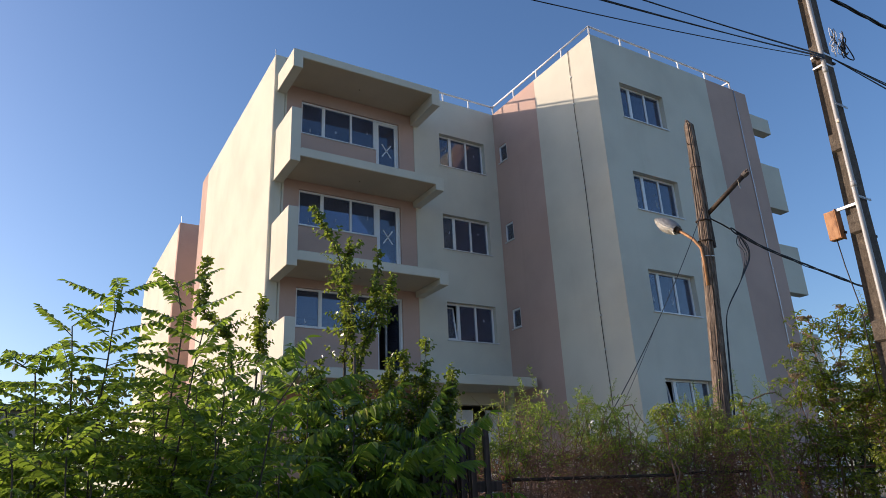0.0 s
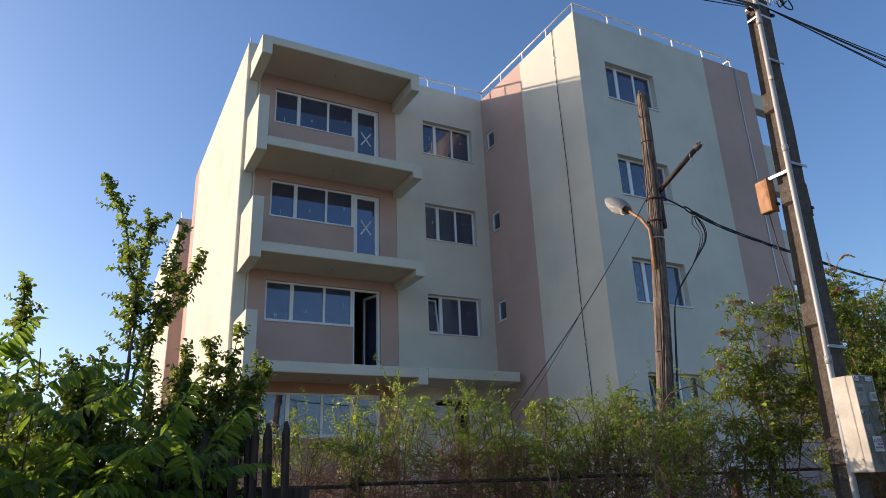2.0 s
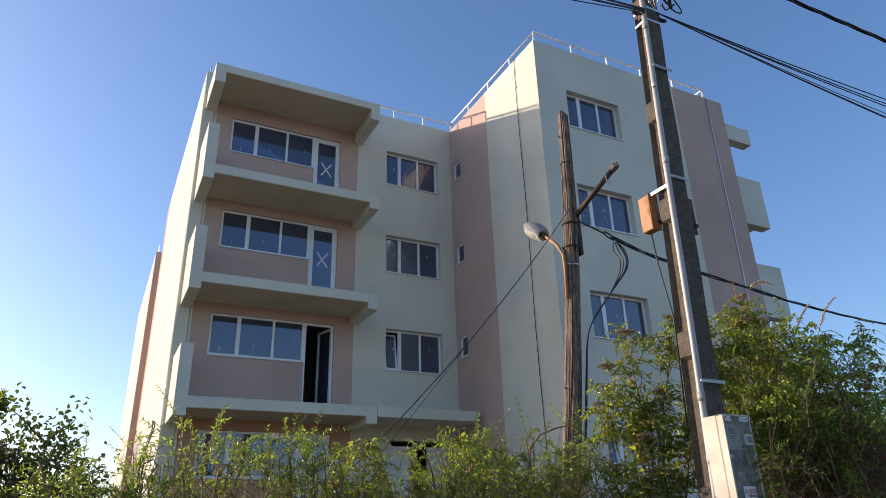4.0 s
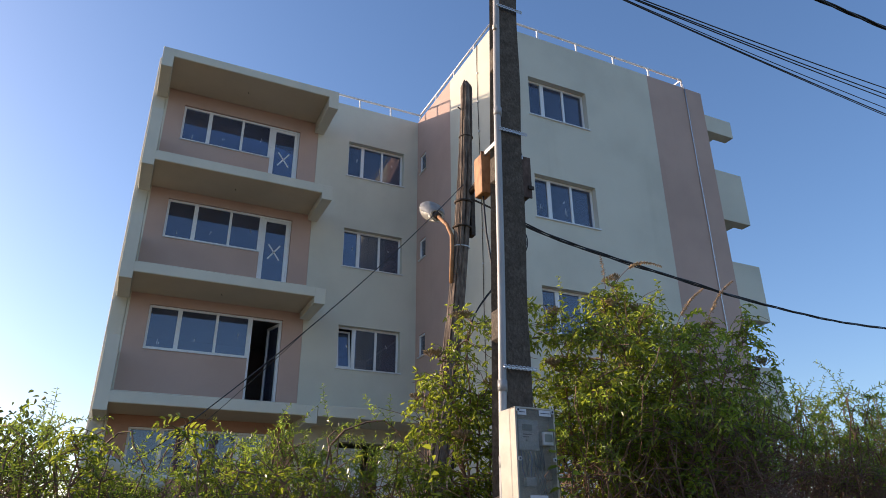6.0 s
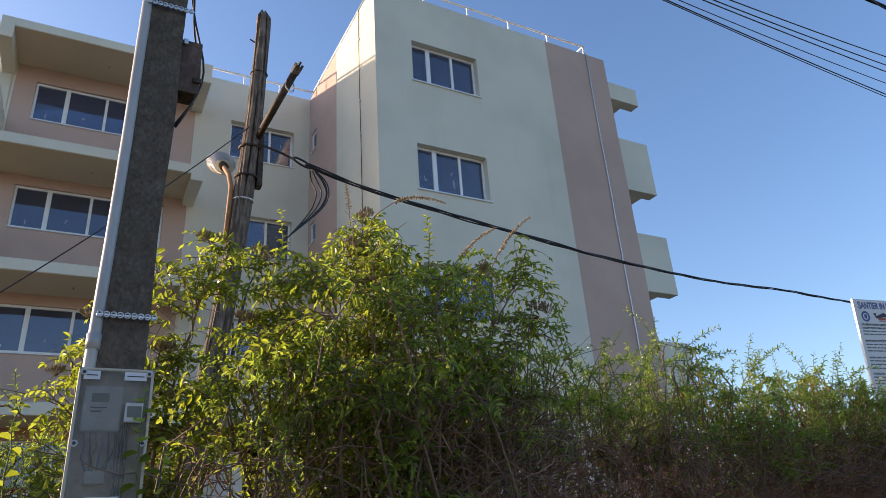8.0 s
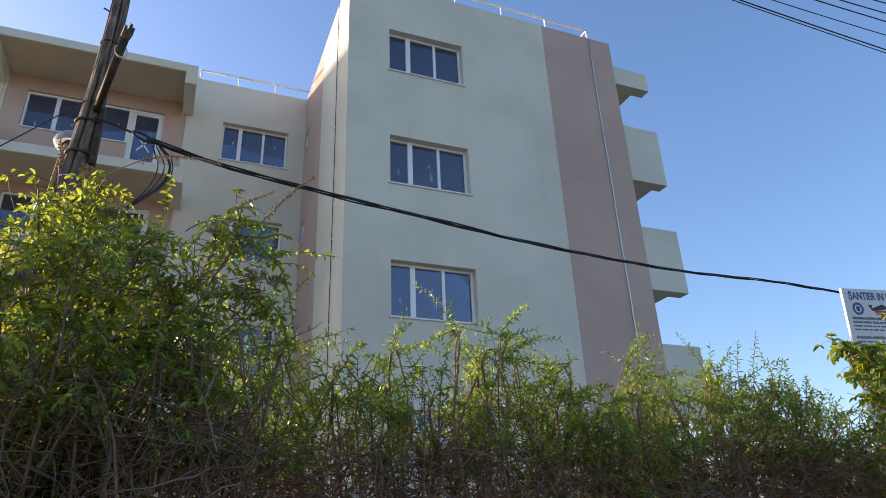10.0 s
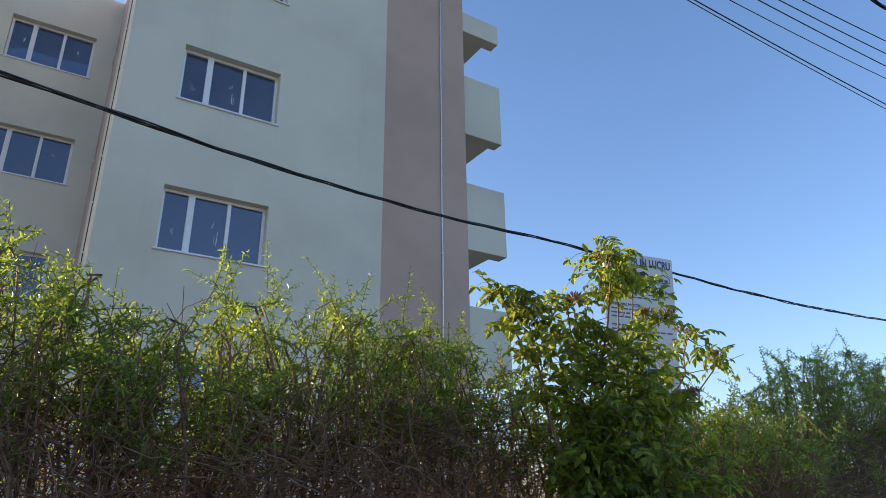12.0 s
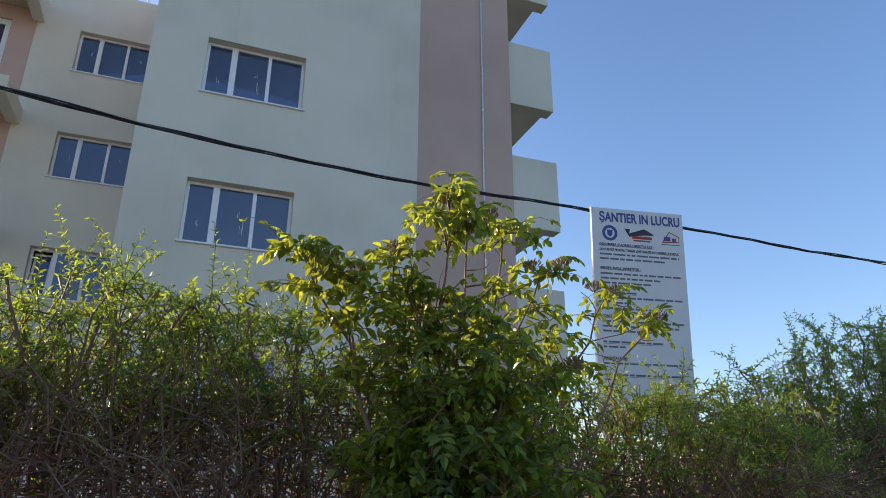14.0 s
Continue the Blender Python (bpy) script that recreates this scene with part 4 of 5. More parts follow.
for i, (z1, x1, y1, sag) in enumerate(((6.6, -30, 3.3, 2.25), (6.6, -30, 3.35, 1.75), (6.6, -30, 3.4, 1.8), (6.6, -30, 3.3, 1.4), (6.6, -30, 3.25, 1.46))):
    w = thing("street_wire", "thin black overhead street wire", "wire", (7.9, 3.5, 6.2), "street wires")
    part("wire", Geo().tube(sagging((7.8, 3.4, 6.34 + 0.012 * i), (x1, y1, z1), sag, 70), 0.0065 if i else 0.005, 5), CABLE, w, smooth=True)
rr = random.Random(8)
tan = thing("loose_wires", "tangle of loose thin wires on the pole head", "wire", (7.95, 3.45, 6.2))
for i in range(9):
    c = np.array((7.86 + rr.uniform(-0.12, 0.16), 3.24, 6.42 + rr.uniform(-0.05, 0.15)))
    pts = [c + np.array((rr.uniform(-0.22, 0.22), rr.uniform(-0.06, 0.06), rr.uniform(-0.28, 0.2))) * (0.3 if q in (0, 6) else 1) for q in range(7)]
    p = np.array(pts)
    u = np.linspace(0, 6, 36)
    p = np.stack([np.interp(u, range(7), p[:, k]) for k in range(3)], 1)
    for _ in range(10):
        p[1:-1] = (p[:-2] + 2 * p[1:-1] + p[2:]) / 4
    part("wire", Geo().tube(p, 0.004 + 0.003 * (i % 2), 5), CABLE if i % 4 else PAPER, tan, smooth=True)
u = np.linspace(0, 1, 30)
riser = np.stack([np.interp(u, (0, 0.3, 0.55, 0.7, 0.78, 0.83, 0.92, 1), (7.9, 7.95, 8.0, 8.04, 8.085, 8.115, 8.08, 7.985)), np.interp(u, (0, 0.7, 1), (3.52, 3.62, 3.6)), 6.3 - 2.4 * u], 1)
for _ in range(3):
    riser[1:-1] = (riser[:-2] + 2 * riser[1:-1] + riser[2:]) / 4
for i in range(2):
    part("riser_cable", Geo().tube(riser + np.array((0.008 * i, 0.012 * i, 0)) + np.stack([0.012 * np.sin(u * 14 + i * 3), 0 * u, 0 * u], 1), 0.0065, 6), CABLE, tan, smooth=True)

# ---- site notice board ----
board = thing("notice_board", "white printed building-site notice board on steel posts", "sign", (17.96, 5.58, 0))
mB = pose(17.96, 5.575, 4.585, 5, 0, -9.5)
W2, H = 0.485, 2.15
part("panel", Geo().bbox(-W2, W2, -0.012, 0.012, -H, 0, 0.004), SIGNWHITE, board, "white printed panel", mB)
part("edge_strip", Geo().box(-W2 - 0.008, -W2 + 0.002, -0.016, 0.016, -H, 0.004), RAILMAT, board, m=mB)
for x in (-0.4, 0.4):
    part("post", Geo().bbox(x - 0.025, x + 0.025, 0.015, 0.065, -4.7, -0.05, 0.004), GALV, board, m=mB)


def lettering(words, width, height, bold=0.0, slant=0.0):
    """Flat letters as a mesh, from x = 0, fitted to a width and a capital height."""
    cu = bpy.data.curves.new("lettering", "FONT")
    cu.body, cu.size, cu.offset, cu.extrude, cu.shear, cu.resolution_u = words, height / 0.7, bold, 0.0006, slant, 3
    tob = bpy.data.objects.new("lettering", cu)
    scene.collection.objects.link(tob)
    bpy.context.view_layer.update()
    tme = bpy.data.meshes.new_from_object(tob.evaluated_get(bpy.context.evaluated_depsgraph_get()))
    bpy.data.objects.remove(tob)
    xs = [v.co.x for v in tme.vertices]
    tme.transform(Matrix.Diagonal((width / (max(xs) - min(xs)), 1, 1, 1)) @ Matrix.Translation((-min(xs), 0, 0)))
    tme.materials.clear()
    return tme


part("heading", lettering("ŞANTIER IN LUCRU", 0.86, 0.092, 0.0042), BLUEINK, board, "blue heading", mB @ pose(-0.41, -0.0135, -0.135, 90))


def disc(cx, cz, r0, r1, n=28):
    a = np.linspace(0, 2 * np.pi, n, endpoint=False)
    v = [(cx + r * math.cos(q), -0.0132, cz + r * math.sin(q)) for r in (r0, r1) for q in a]
    return Geo().put(v, [(k, (k + 1) % n, n + (k + 1) % n, n + k) for k in range(n)])


part("seal_ring", disc(-0.305, -0.255, 0.05, 0.08), BLUEINK, board, m=mB)
part("seal_shield", Geo().put([(-0.335, -0.0132, -0.225), (-0.275, -0.0132, -0.225), (-0.28, -0.0132, -0.275), (-0.305, -0.0132, -0.295), (-0.33, -0.0132, -0.275), (-0.332, -0.0132, -0.25)], [(5, 4, 3, 0), (0, 3, 2, 1)]), BLUEINK, board, m=mB)
part("builder_logo", Geo().put([(-0.15, -0.0132, -0.2), (-0.09, -0.0132, -0.2), (-0.1, -0.0132, -0.245), (0.06, -0.0132, -0.19), (0.17, -0.0132, -0.25), (0.06, -0.0132, -0.255), (-0.1, -0.0132, -0.28)], [(0, 6, 2, 1), (2, 6, 5, 3)]).put([(0.06, -0.0132, -0.19), (0.06, -0.0132, -0.255), (0.17, -0.0132, -0.25), (0.12, -0.0132, -0.22)], [(0, 1, 2, 3)]), INK, board, "dark roof-shaped mark", mB)
part("builder_bars", Geo().box(-0.07, 0.14, -0.0135, -0.0122, -0.298, -0.268).box(-0.06, 0.12, -0.0135, -0.0122, -0.322, -0.307), REDINK, board, m=mB)
part("agency_logo", Geo().tube([(0.26, -0.0125, -0.3), (0.33, -0.0125, -0.2), (0.43, -0.0125, -0.245), (0.43, -0.0125, -0.3), (0.25, -0.0125, -0.31)], 0.005, 4), REDINK, board, "red house-outline mark", mB)
part("agency_bars", Geo().box(0.27, 0.34, -0.0135, -0.0122, -0.295, -0.25).box(0.355, 0.40, -0.0135, -0.0122, -0.295, -0.262).box(0.24, 0.44, -0.0135, -0.0122, -0.335, -0.328), BLUEINK, board, m=mB)
rr = random.Random(2)
# depth below the top edge, length, words where they can be read, underlined
for z, ln_, words, under in ((0.372, 0.57, "DENUMIREA SI ADRESA OBIECTIVULUI :", 1), (0.425, 0.84, "LOCUINTE PENTRU TINERI, DESTINATE INCHIRIERII, JUDETUL", 0), (0.472, 0.84, "", 0), (0.517, 0.68, "", 0),
                             (0.61, 0.42, "BENEFICIARUL INVESTITIEI :", 1), (0.665, 0.84, "", 0), (0.712, 0.62, "", 0), (0.757, 0.52, "", 0), (0.85, 0.36, "", 1), (0.9, 0.84, "", 0), (0.95, 0.3, "", 0), (1.005, 0.56, "", 0),
                             (1.08, 0.24, "CONSTRUCTOR :", 1), (1.13, 0.84, "", 0), (1.177, 0.78, "", 0), (1.222, 0.5, "", 0), (1.325, 0.62, "", 1), (1.372, 0.24, "", 0), (1.475, 0.24, "FINANTATA DE :", 1), (1.525, 0.78, "", 0),
                             (1.63, 0.8, "", 1), (1.675, 0.22, "", 0)):
    x = -0.42
    if words:
        ob = part("print_line", lettering(words, ln_, 0.025, 0.0008, 0.2), INK, board, m=mB @ pose(x, -0.0135, -z - 0.0125, 90))
    else:
        g, x1 = Geo(), x + ln_
        while x < x1 - 0.01:
            wd = rr.uniform(0.03, 0.13)
            g.box(x, min(x + wd, x1), -0.0135, -0.0122, -z - 0.0085, -z + 0.0085)
            x += wd + 0.016
        part("print_line", g, GREYINK, board, m=mB)
    if under:
        part("underline", Geo().box(-0.42, -0.42 + ln_, -0.0135, -0.0122, -z - 0.0185, -z - 0.0162), INK, board, m=mB)

# ---- fences ----
fence = thing("wire_fence", "low rusty wire-mesh fence on steel posts", "fence", (6, 4.95, 0))
posts = [(2.0, 5.2), (3.96, 5.12), (5.98, 4.98), (8.0, 4.92), (10.0, 4.9), (12.0, 4.95), (14.0, 4.9), (16.0, 4.85), (18.0, 4.8), (20.0, 4.8)]
for x, y in posts:
    part("post", Geo().tube([(x, y, -0.2), (x + 0.02, y, 1.83)], 0.05, 12), RUST, fence, smooth=True)
for (xa, ya), (xb, yb) in zip(posts, posts[1:]):
    part("rail", Geo().tube([(xa, ya - 0.03, 1.785), (xb, yb - 0.03, 1.77)], 0.015, 8), DARKSTEEL, fence, smooth=True)
    g = Geo()
    n = 26
    L = xb - xa
    for i in range(-18, n):
        for s in (1, -1):
            u0 = i / n if s > 0 else 1 - i / n
            p0 = np.array((xa + L * u0, ya + (yb - ya) * u0 - 0.03, 0.2))
            p1 = p0 + np.array((s * 1.48, 0, 1.48))
            lo, hi = (xa - p0[0]) / (p1[0] - p0[0]), (xb - p0[0]) / (p1[0] - p0[0])
            lo, hi = max(0, min(lo, hi)), min(1, max(lo, hi))
            if hi - lo > 0.02:
                g.tube([p0 + (p1 - p0) * lo, p0 + (p1 - p0) * hi], 0.0017, 4, False)
    part("mesh", g, DARKSTEEL, fence, "rusty diamond wire mesh")
pal = thing("paling_fence", "leaning dark weathered paling fence", "fence", (2.9, 4.36, 0))
rr = random.Random(11)
for i in range(14):
    x = 2.5 + 0.058 * i
    z = 2.03 + 0.008 * i + rr.uniform(-0.05, 0.05)
    pm = AT((x, 4.35 + rr.uniform(-0.015, 0.015), 0)) @ pose(0, 0, 0, rr.uniform(-1, 2), rr.uniform(-3, 1), 0) @ Matrix.Diagonal((0.58, 1, 1, 1))
    pal_g = Geo().put([(-0.042, -0.01, -0.2), (0.042, -0.01, -0.2), (0.042, 0.012, -0.2), (-0.042, 0.012, -0.2), (-0.04, -0.01, z - 0.07), (0.04, -0.01, z - 0.05), (0.04, 0.012, z - 0.05), (-0.04, 0.012, z - 0.07), (-0.012, -0.009, z), (0.014, -0.009, z), (0.014, 0.011, z), (-0.012, 0.011, z)],
                      [(0, 1, 5, 4), (1, 2, 6, 5), (2, 3, 7, 6), (3, 0, 4, 7), (4, 5, 9, 8), (5, 6, 10, 9), (6, 7, 11, 10), (7, 4, 8, 11), (8, 9, 10, 11)])
    part("paling", pal_g, DARKWOOD, pal, m=pm)
for z in (0.6, 1.7):
    part("rail", Geo().bbox(2.4, 3.4, 4.38, 4.42, z, z + 0.07, 0.006), DARKWOOD, pal)
plank = thing("white_plank", "sunlit whitewashed board leaning behind the hedge", "board", (5.75, 5.6, 0))
part("board", Geo().bbox(-0.26, 0.26, -0.05, 0.05, -0.045, 0.045, 0.02), LAMPBOWL, plank, m=pose(5.75, 5.57, 2.23, 0, 24, -25))
part("prop", Geo().bbox(-0.03, 0.03, -0.03, 0.03, -2.3, -0.04, 0.008), OLDWOOD, plank, m=AT((5.75, 5.6, 2.2)))

# ---- plants ----


class Plant:
    """Gathers the stems and leaves of one plant; leaves are blades folded along the midrib."""

    def __init__(self, seed, slim=False):
        self.r, self.slim = np.random.RandomState(seed), slim
        self.stems, self.shoots = Geo(), Geo()
        self.base, self.axis, self.norm, self.size = [], [], [], []

    def unit(self, n=None):
        v = self.r.normal(size=(n or 1, 3))
        v /= np.linalg.norm(v, axis=1)[:, None]
        return v if n else v[0]

    def line(self, p, d, length, n, droop=0.0, wander=0.12):
        """A growing line of n points; droop pulls it down (or up, if negative)."""
        pts, d = [np.array(p, float)], np.array(d, float)
        step = length / (n - 1)
        for _ in range(n - 1):
            d = d + self.r.normal(size=3) * wander + np.array((0, 0, -droop))
            d /= np.linalg.norm(d)
            pts.append(pts[-1] + d * step)
        return np.array(pts)

    def leaves(self, base, axis, norm, length, width):
        n = len(base)
        self.base.append(base)
        self.axis.append(axis / (np.linalg.norm(axis, axis=1)[:, None] + 1e-9))
        self.norm.append(norm)
        self.size.append(np.stack([np.broadcast_to(length, (n,)), np.broadcast_to(width, (n,))], 1))

    def leafy(self, pts, spacing, length, width, start=0.0, spread=0.9, droop=0.2, keep=1.0):
        """Single leaves winding up a shoot."""
        seg = np.linalg.norm(np.diff(pts, axis=0), axis=1)
        s = np.concatenate([[0], np.cumsum(seg)])
        at = np.arange(start * s[-1], s[-1], spacing)
        if keep < 1:
            at = at[self.r.rand(len(at)) < keep]
        n = len(at)
        if not n:
            return
        p = np.stack([np.interp(at, s, pts[:, k]) for k in range(3)], 1)
        t = np.stack([np.interp(at, s, np.gradient(pts[:, k])) for k in range(3)], 1)
        t /= np.linalg.norm(t, axis=1)[:, None] + 1e-9
        a = np.arange(n) * 2.4 + self.r.rand() * 6
        u = np.cross(t, self.unit())
        u /= np.linalg.norm(u, axis=1)[:, None] + 1e-9
        w = np.cross(t, u)
        rad = np.cos(a)[:, None] * u + np.sin(a)[:, None] * w
        ax = rad * spread + t * (1.1 - 0.5 * spread) + self.r.normal(size=(n, 3)) * 0.18
        ax[:, 2] -= droop
        nm = t * 0.9 + self.r.normal(size=(n, 3)) * 0.35 + np.array((0, 0, 0.4))
        sc = self.r.uniform(0.6, 1.15, n) * (1 - 0.35 * (at / s[-1]) ** 3)
        self.leaves(p, ax, nm, length * sc, width * sc)

    def frond(self, p, d, length, pairs, leaf_l, leaf_w, droop, hang=0.22, up=(0, 0, 1), tilt=0.2, sweep=0.35):
        """A pinnate leaf: leaflets in pairs along an arching midrib, hanging more or less."""
        pts = self.line(p, d, length, 7, droop, 0.035)
        self.shoots.tube(pts[::2], np.linspace(0.0028, 0.0012, 4), 3, False)
        s = np.linspace(0, 6, 7)
        at = np.linspace(1.1, 5.9, pairs)
        c = np.stack([np.interp(at, s, pts[:, k]) for k in range(3)], 1)
        t = np.stack([np.interp(at, s, np.gradient(pts[:, k])) for k in range(3)], 1)
        t /= np.linalg.norm(t, axis=1)[:, None] + 1e-9
        side = np.cross(t, np.array(up) + self.r.normal(size=3) * tilt)
        side /= np.linalg.norm(side, axis=1)[:, None] + 1e-9
        nrm = np.cross(side, t)
        taper = 1 - 0.45 * (np.abs(np.linspace(-0.35, 1, pairs))) ** 2.2
        for sg in (1, -1):
            ax = side * sg + t * sweep + self.r.normal(size=(pairs, 3)) * 0.12
            ax[:, 2] -= hang * self.r.uniform(0.6, 1.4, pairs)
            self.leaves(c, ax, nrm + side * sg * hang + self.r.normal(size=(pairs, 3)) * 0.25, leaf_l * taper * self.r.uniform(0.8, 1.12, pairs), leaf_w * taper * self.r.uniform(0.85, 1.15, pairs))
        self.leaves(pts[-1:], t[-1:] + np.array((0, 0, -0.5 * hang)), nrm[-1:], np.array([leaf_l * 0.85]), np.array([leaf_w * 0.85]))

    def foliage(self):
        b, ax = np.concatenate(self.base), np.concatenate(self.axis)
        nm, sz = np.concatenate(self.norm), np.concatenate(self.size)
        L, W = sz[:, :1], sz[:, 1:]
        sd = np.cross(ax, nm)
        sd /= np.linalg.norm(sd, axis=1)[:, None] + 1e-9
        up = np.cross(sd, ax)
        fold = 0.28 * W
        curl = -0.16 * L
        n = len(b)
        # half-widths along the blade, from stalk to tip
        prof = ((0.28, 0.44), (0.64, 0.38)) if self.slim else ((0.2, 0.38), (0.48, 0.5), (0.78, 0.34))
        right = [b + ax * L * u + sd * W * w + up * (fold * w * 2 + curl * u * u) for u, w in prof]
        left = [b + ax * L * u - sd * W * w + up * (fold * w * 2 + curl * u * u) for u, w in prof[::-1]]
        k = len(prof)
        v = np.stack([b, *right, b + ax * L + up * curl, *left], 1).reshape(-1, 3)
        i = np.arange(n)[:, None] * (2 * k + 2)
        f = np.concatenate([i + np.arange(k + 2)[None], i + np.array([[0, *range(k + 1, 2 * k + 2)]])])
        return Geo().put(v, f)

    def build(self, name, label, at, leaf, bark, shoot=None, kind_of="bush", stem_name="stem"):
        t = thing(name, label, kind_of, at)
        if self.stems.n:
            part(stem_name, self.stems, bark, t, smooth=True, kind="stuff")
        if self.shoots.n:
            part("sprig", self.shoots, shoot or GREENTWIG, t, smooth=True, kind="stuff")
        if self.base:
            part("foliage", self.foliage(), leaf, t, kind="stuff")
        return t


def boxthorn(seed, x, y, w, d, h, canes=30, dense=1.0, whips=14, leaf=0.052, low=0.06, bare=0.45, label="arching boxthorn shrub with small leaves and bare brown stems"):
    """Thicket of canes that rise and arch over: bare and brown below, leafy sprays above, with long arching whips on top."""
    P = Plant(seed, True)
    r = P.r
    for i in range(canes):
        s = np.array((x + r.uniform(-0.5, 0.5) * w * 0.8, y + r.uniform(-0.5, 0.5) * d * 0.6, 0.05))
        a = r.uniform(0, 6.28)
        reach = r.uniform(0.25, 0.65)
        top = h * (1 - 0.4 * r.rand() ** 1.6) - 0.08
        e = s + np.array((math.cos(a) * reach * w, math.sin(a) * reach * d * 0.8, top - r.uniform(0.0, 0.45)))
        m = (s + e) / 2
        m[2] = 2 * top - (s[2] + e[2]) / 2 - 0.1
        u = np.linspace(0, 1, 12)[:, None]
        c = s * (1 - u) ** 2 + 2 * m * u * (1 - u) + e * u ** 2
        c[:, 2] *= min(1.0, top / c[:, 2].max())
        c[1:] += np.cumsum(r.normal(size=(11, 3)) * np.array((0.045, 0.035, 0.015)), 0)
        P.stems.tube(c, np.linspace(0.0085, 0.003, 12) * r.uniform(0.6, 1.6), 4, False)
        clump = r.uniform(0, 6.28)
        for q in range(int(15 * dense)):
            k = 11 * r.uniform(0.3, 1.0)
            if math.sin(k * 1.3 + clump) < -0.2 and r.rand() < 0.85:
                continue
            p = np.array([np.interp(k, range(12), c[:, m2]) for m2 in range(3)])
            full = np.clip((p[2] / h - bare + r.uniform(-0.1, 0.1)) / 0.12, low, 1)
            dr = P.unit() + np.array((0, 0, 0.45))
            ln = P.line(p, dr / np.linalg.norm(dr), r.uniform(0.14, 0.42), 7, 0.09, 0.13)
            (P.shoots if full > 0.6 else P.stems).tube(ln[::2], np.linspace(0.003, 0.0012, 4), 3, False)
            P.leafy(ln, 0.0115, leaf, leaf * 0.36, 0.05, 0.95, 0.1, full * 0.92)
        P.leafy(c, 0.018, leaf, leaf * 0.36, 0.62, 0.9, 0.1, 0.8)
    for i in range(int(canes * 34)):
        p = np.array((x + r.uniform(-0.6, 0.6) * w, y + r.uniform(-0.5, 0.5) * d, h * (0.25 + 0.52 * r.rand())))
        P.stems.tube(P.line(p, P.unit() * np.array((1, 1, 0.7)) + np.array((0, 0, 0.45)), r.uniform(0.2, 0.7), 6, 0.06, 0.24), np.linspace(0.0042, 0.0016, 6) * r.uniform(0.6, 1.4), 3, False)
    for i in range(whips):
        p = np.array((x + r.uniform(-0.5, 0.5) * w, y + r.uniform(-0.5, 0.35) * d, h * r.uniform(0.7, 0.86)))
        a = r.uniform(0, 6.28)
        dr = np.array((math.cos(a) * 0.7, math.sin(a) * 0.3, 0.9))
        size = r.uniform(0.15, 0.45)
        ln = P.line(p, dr / np.linalg.norm(dr), size, 12, r.uniform(0.02, 0.22), 0.07)
        P.shoots.tube(ln[::2], np.linspace(0.0036, 0.0011, 6), 4, False)
        P.leafy(ln, 0.015, leaf * 1.05, leaf * 0.36, 0.05, 0.85, -0.05)
        for m in range(3):
            sb = P.line(ln[2 + 3 * m], P.unit() * 0.8 + np.array((0, 0, 0.5)), r.uniform(0.08, 0.22), 5, 0.05, 0.1)
            P.shoots.tube(sb[::2], np.linspace(0.002, 0.001, 3), 3, False)
            P.leafy(sb, 0.014, leaf, leaf * 0.36, 0.05, 0.9, 0.0)
    return P.build("boxthorn_shrub", label, (x, y, 0), L_GOJI, TWIG)


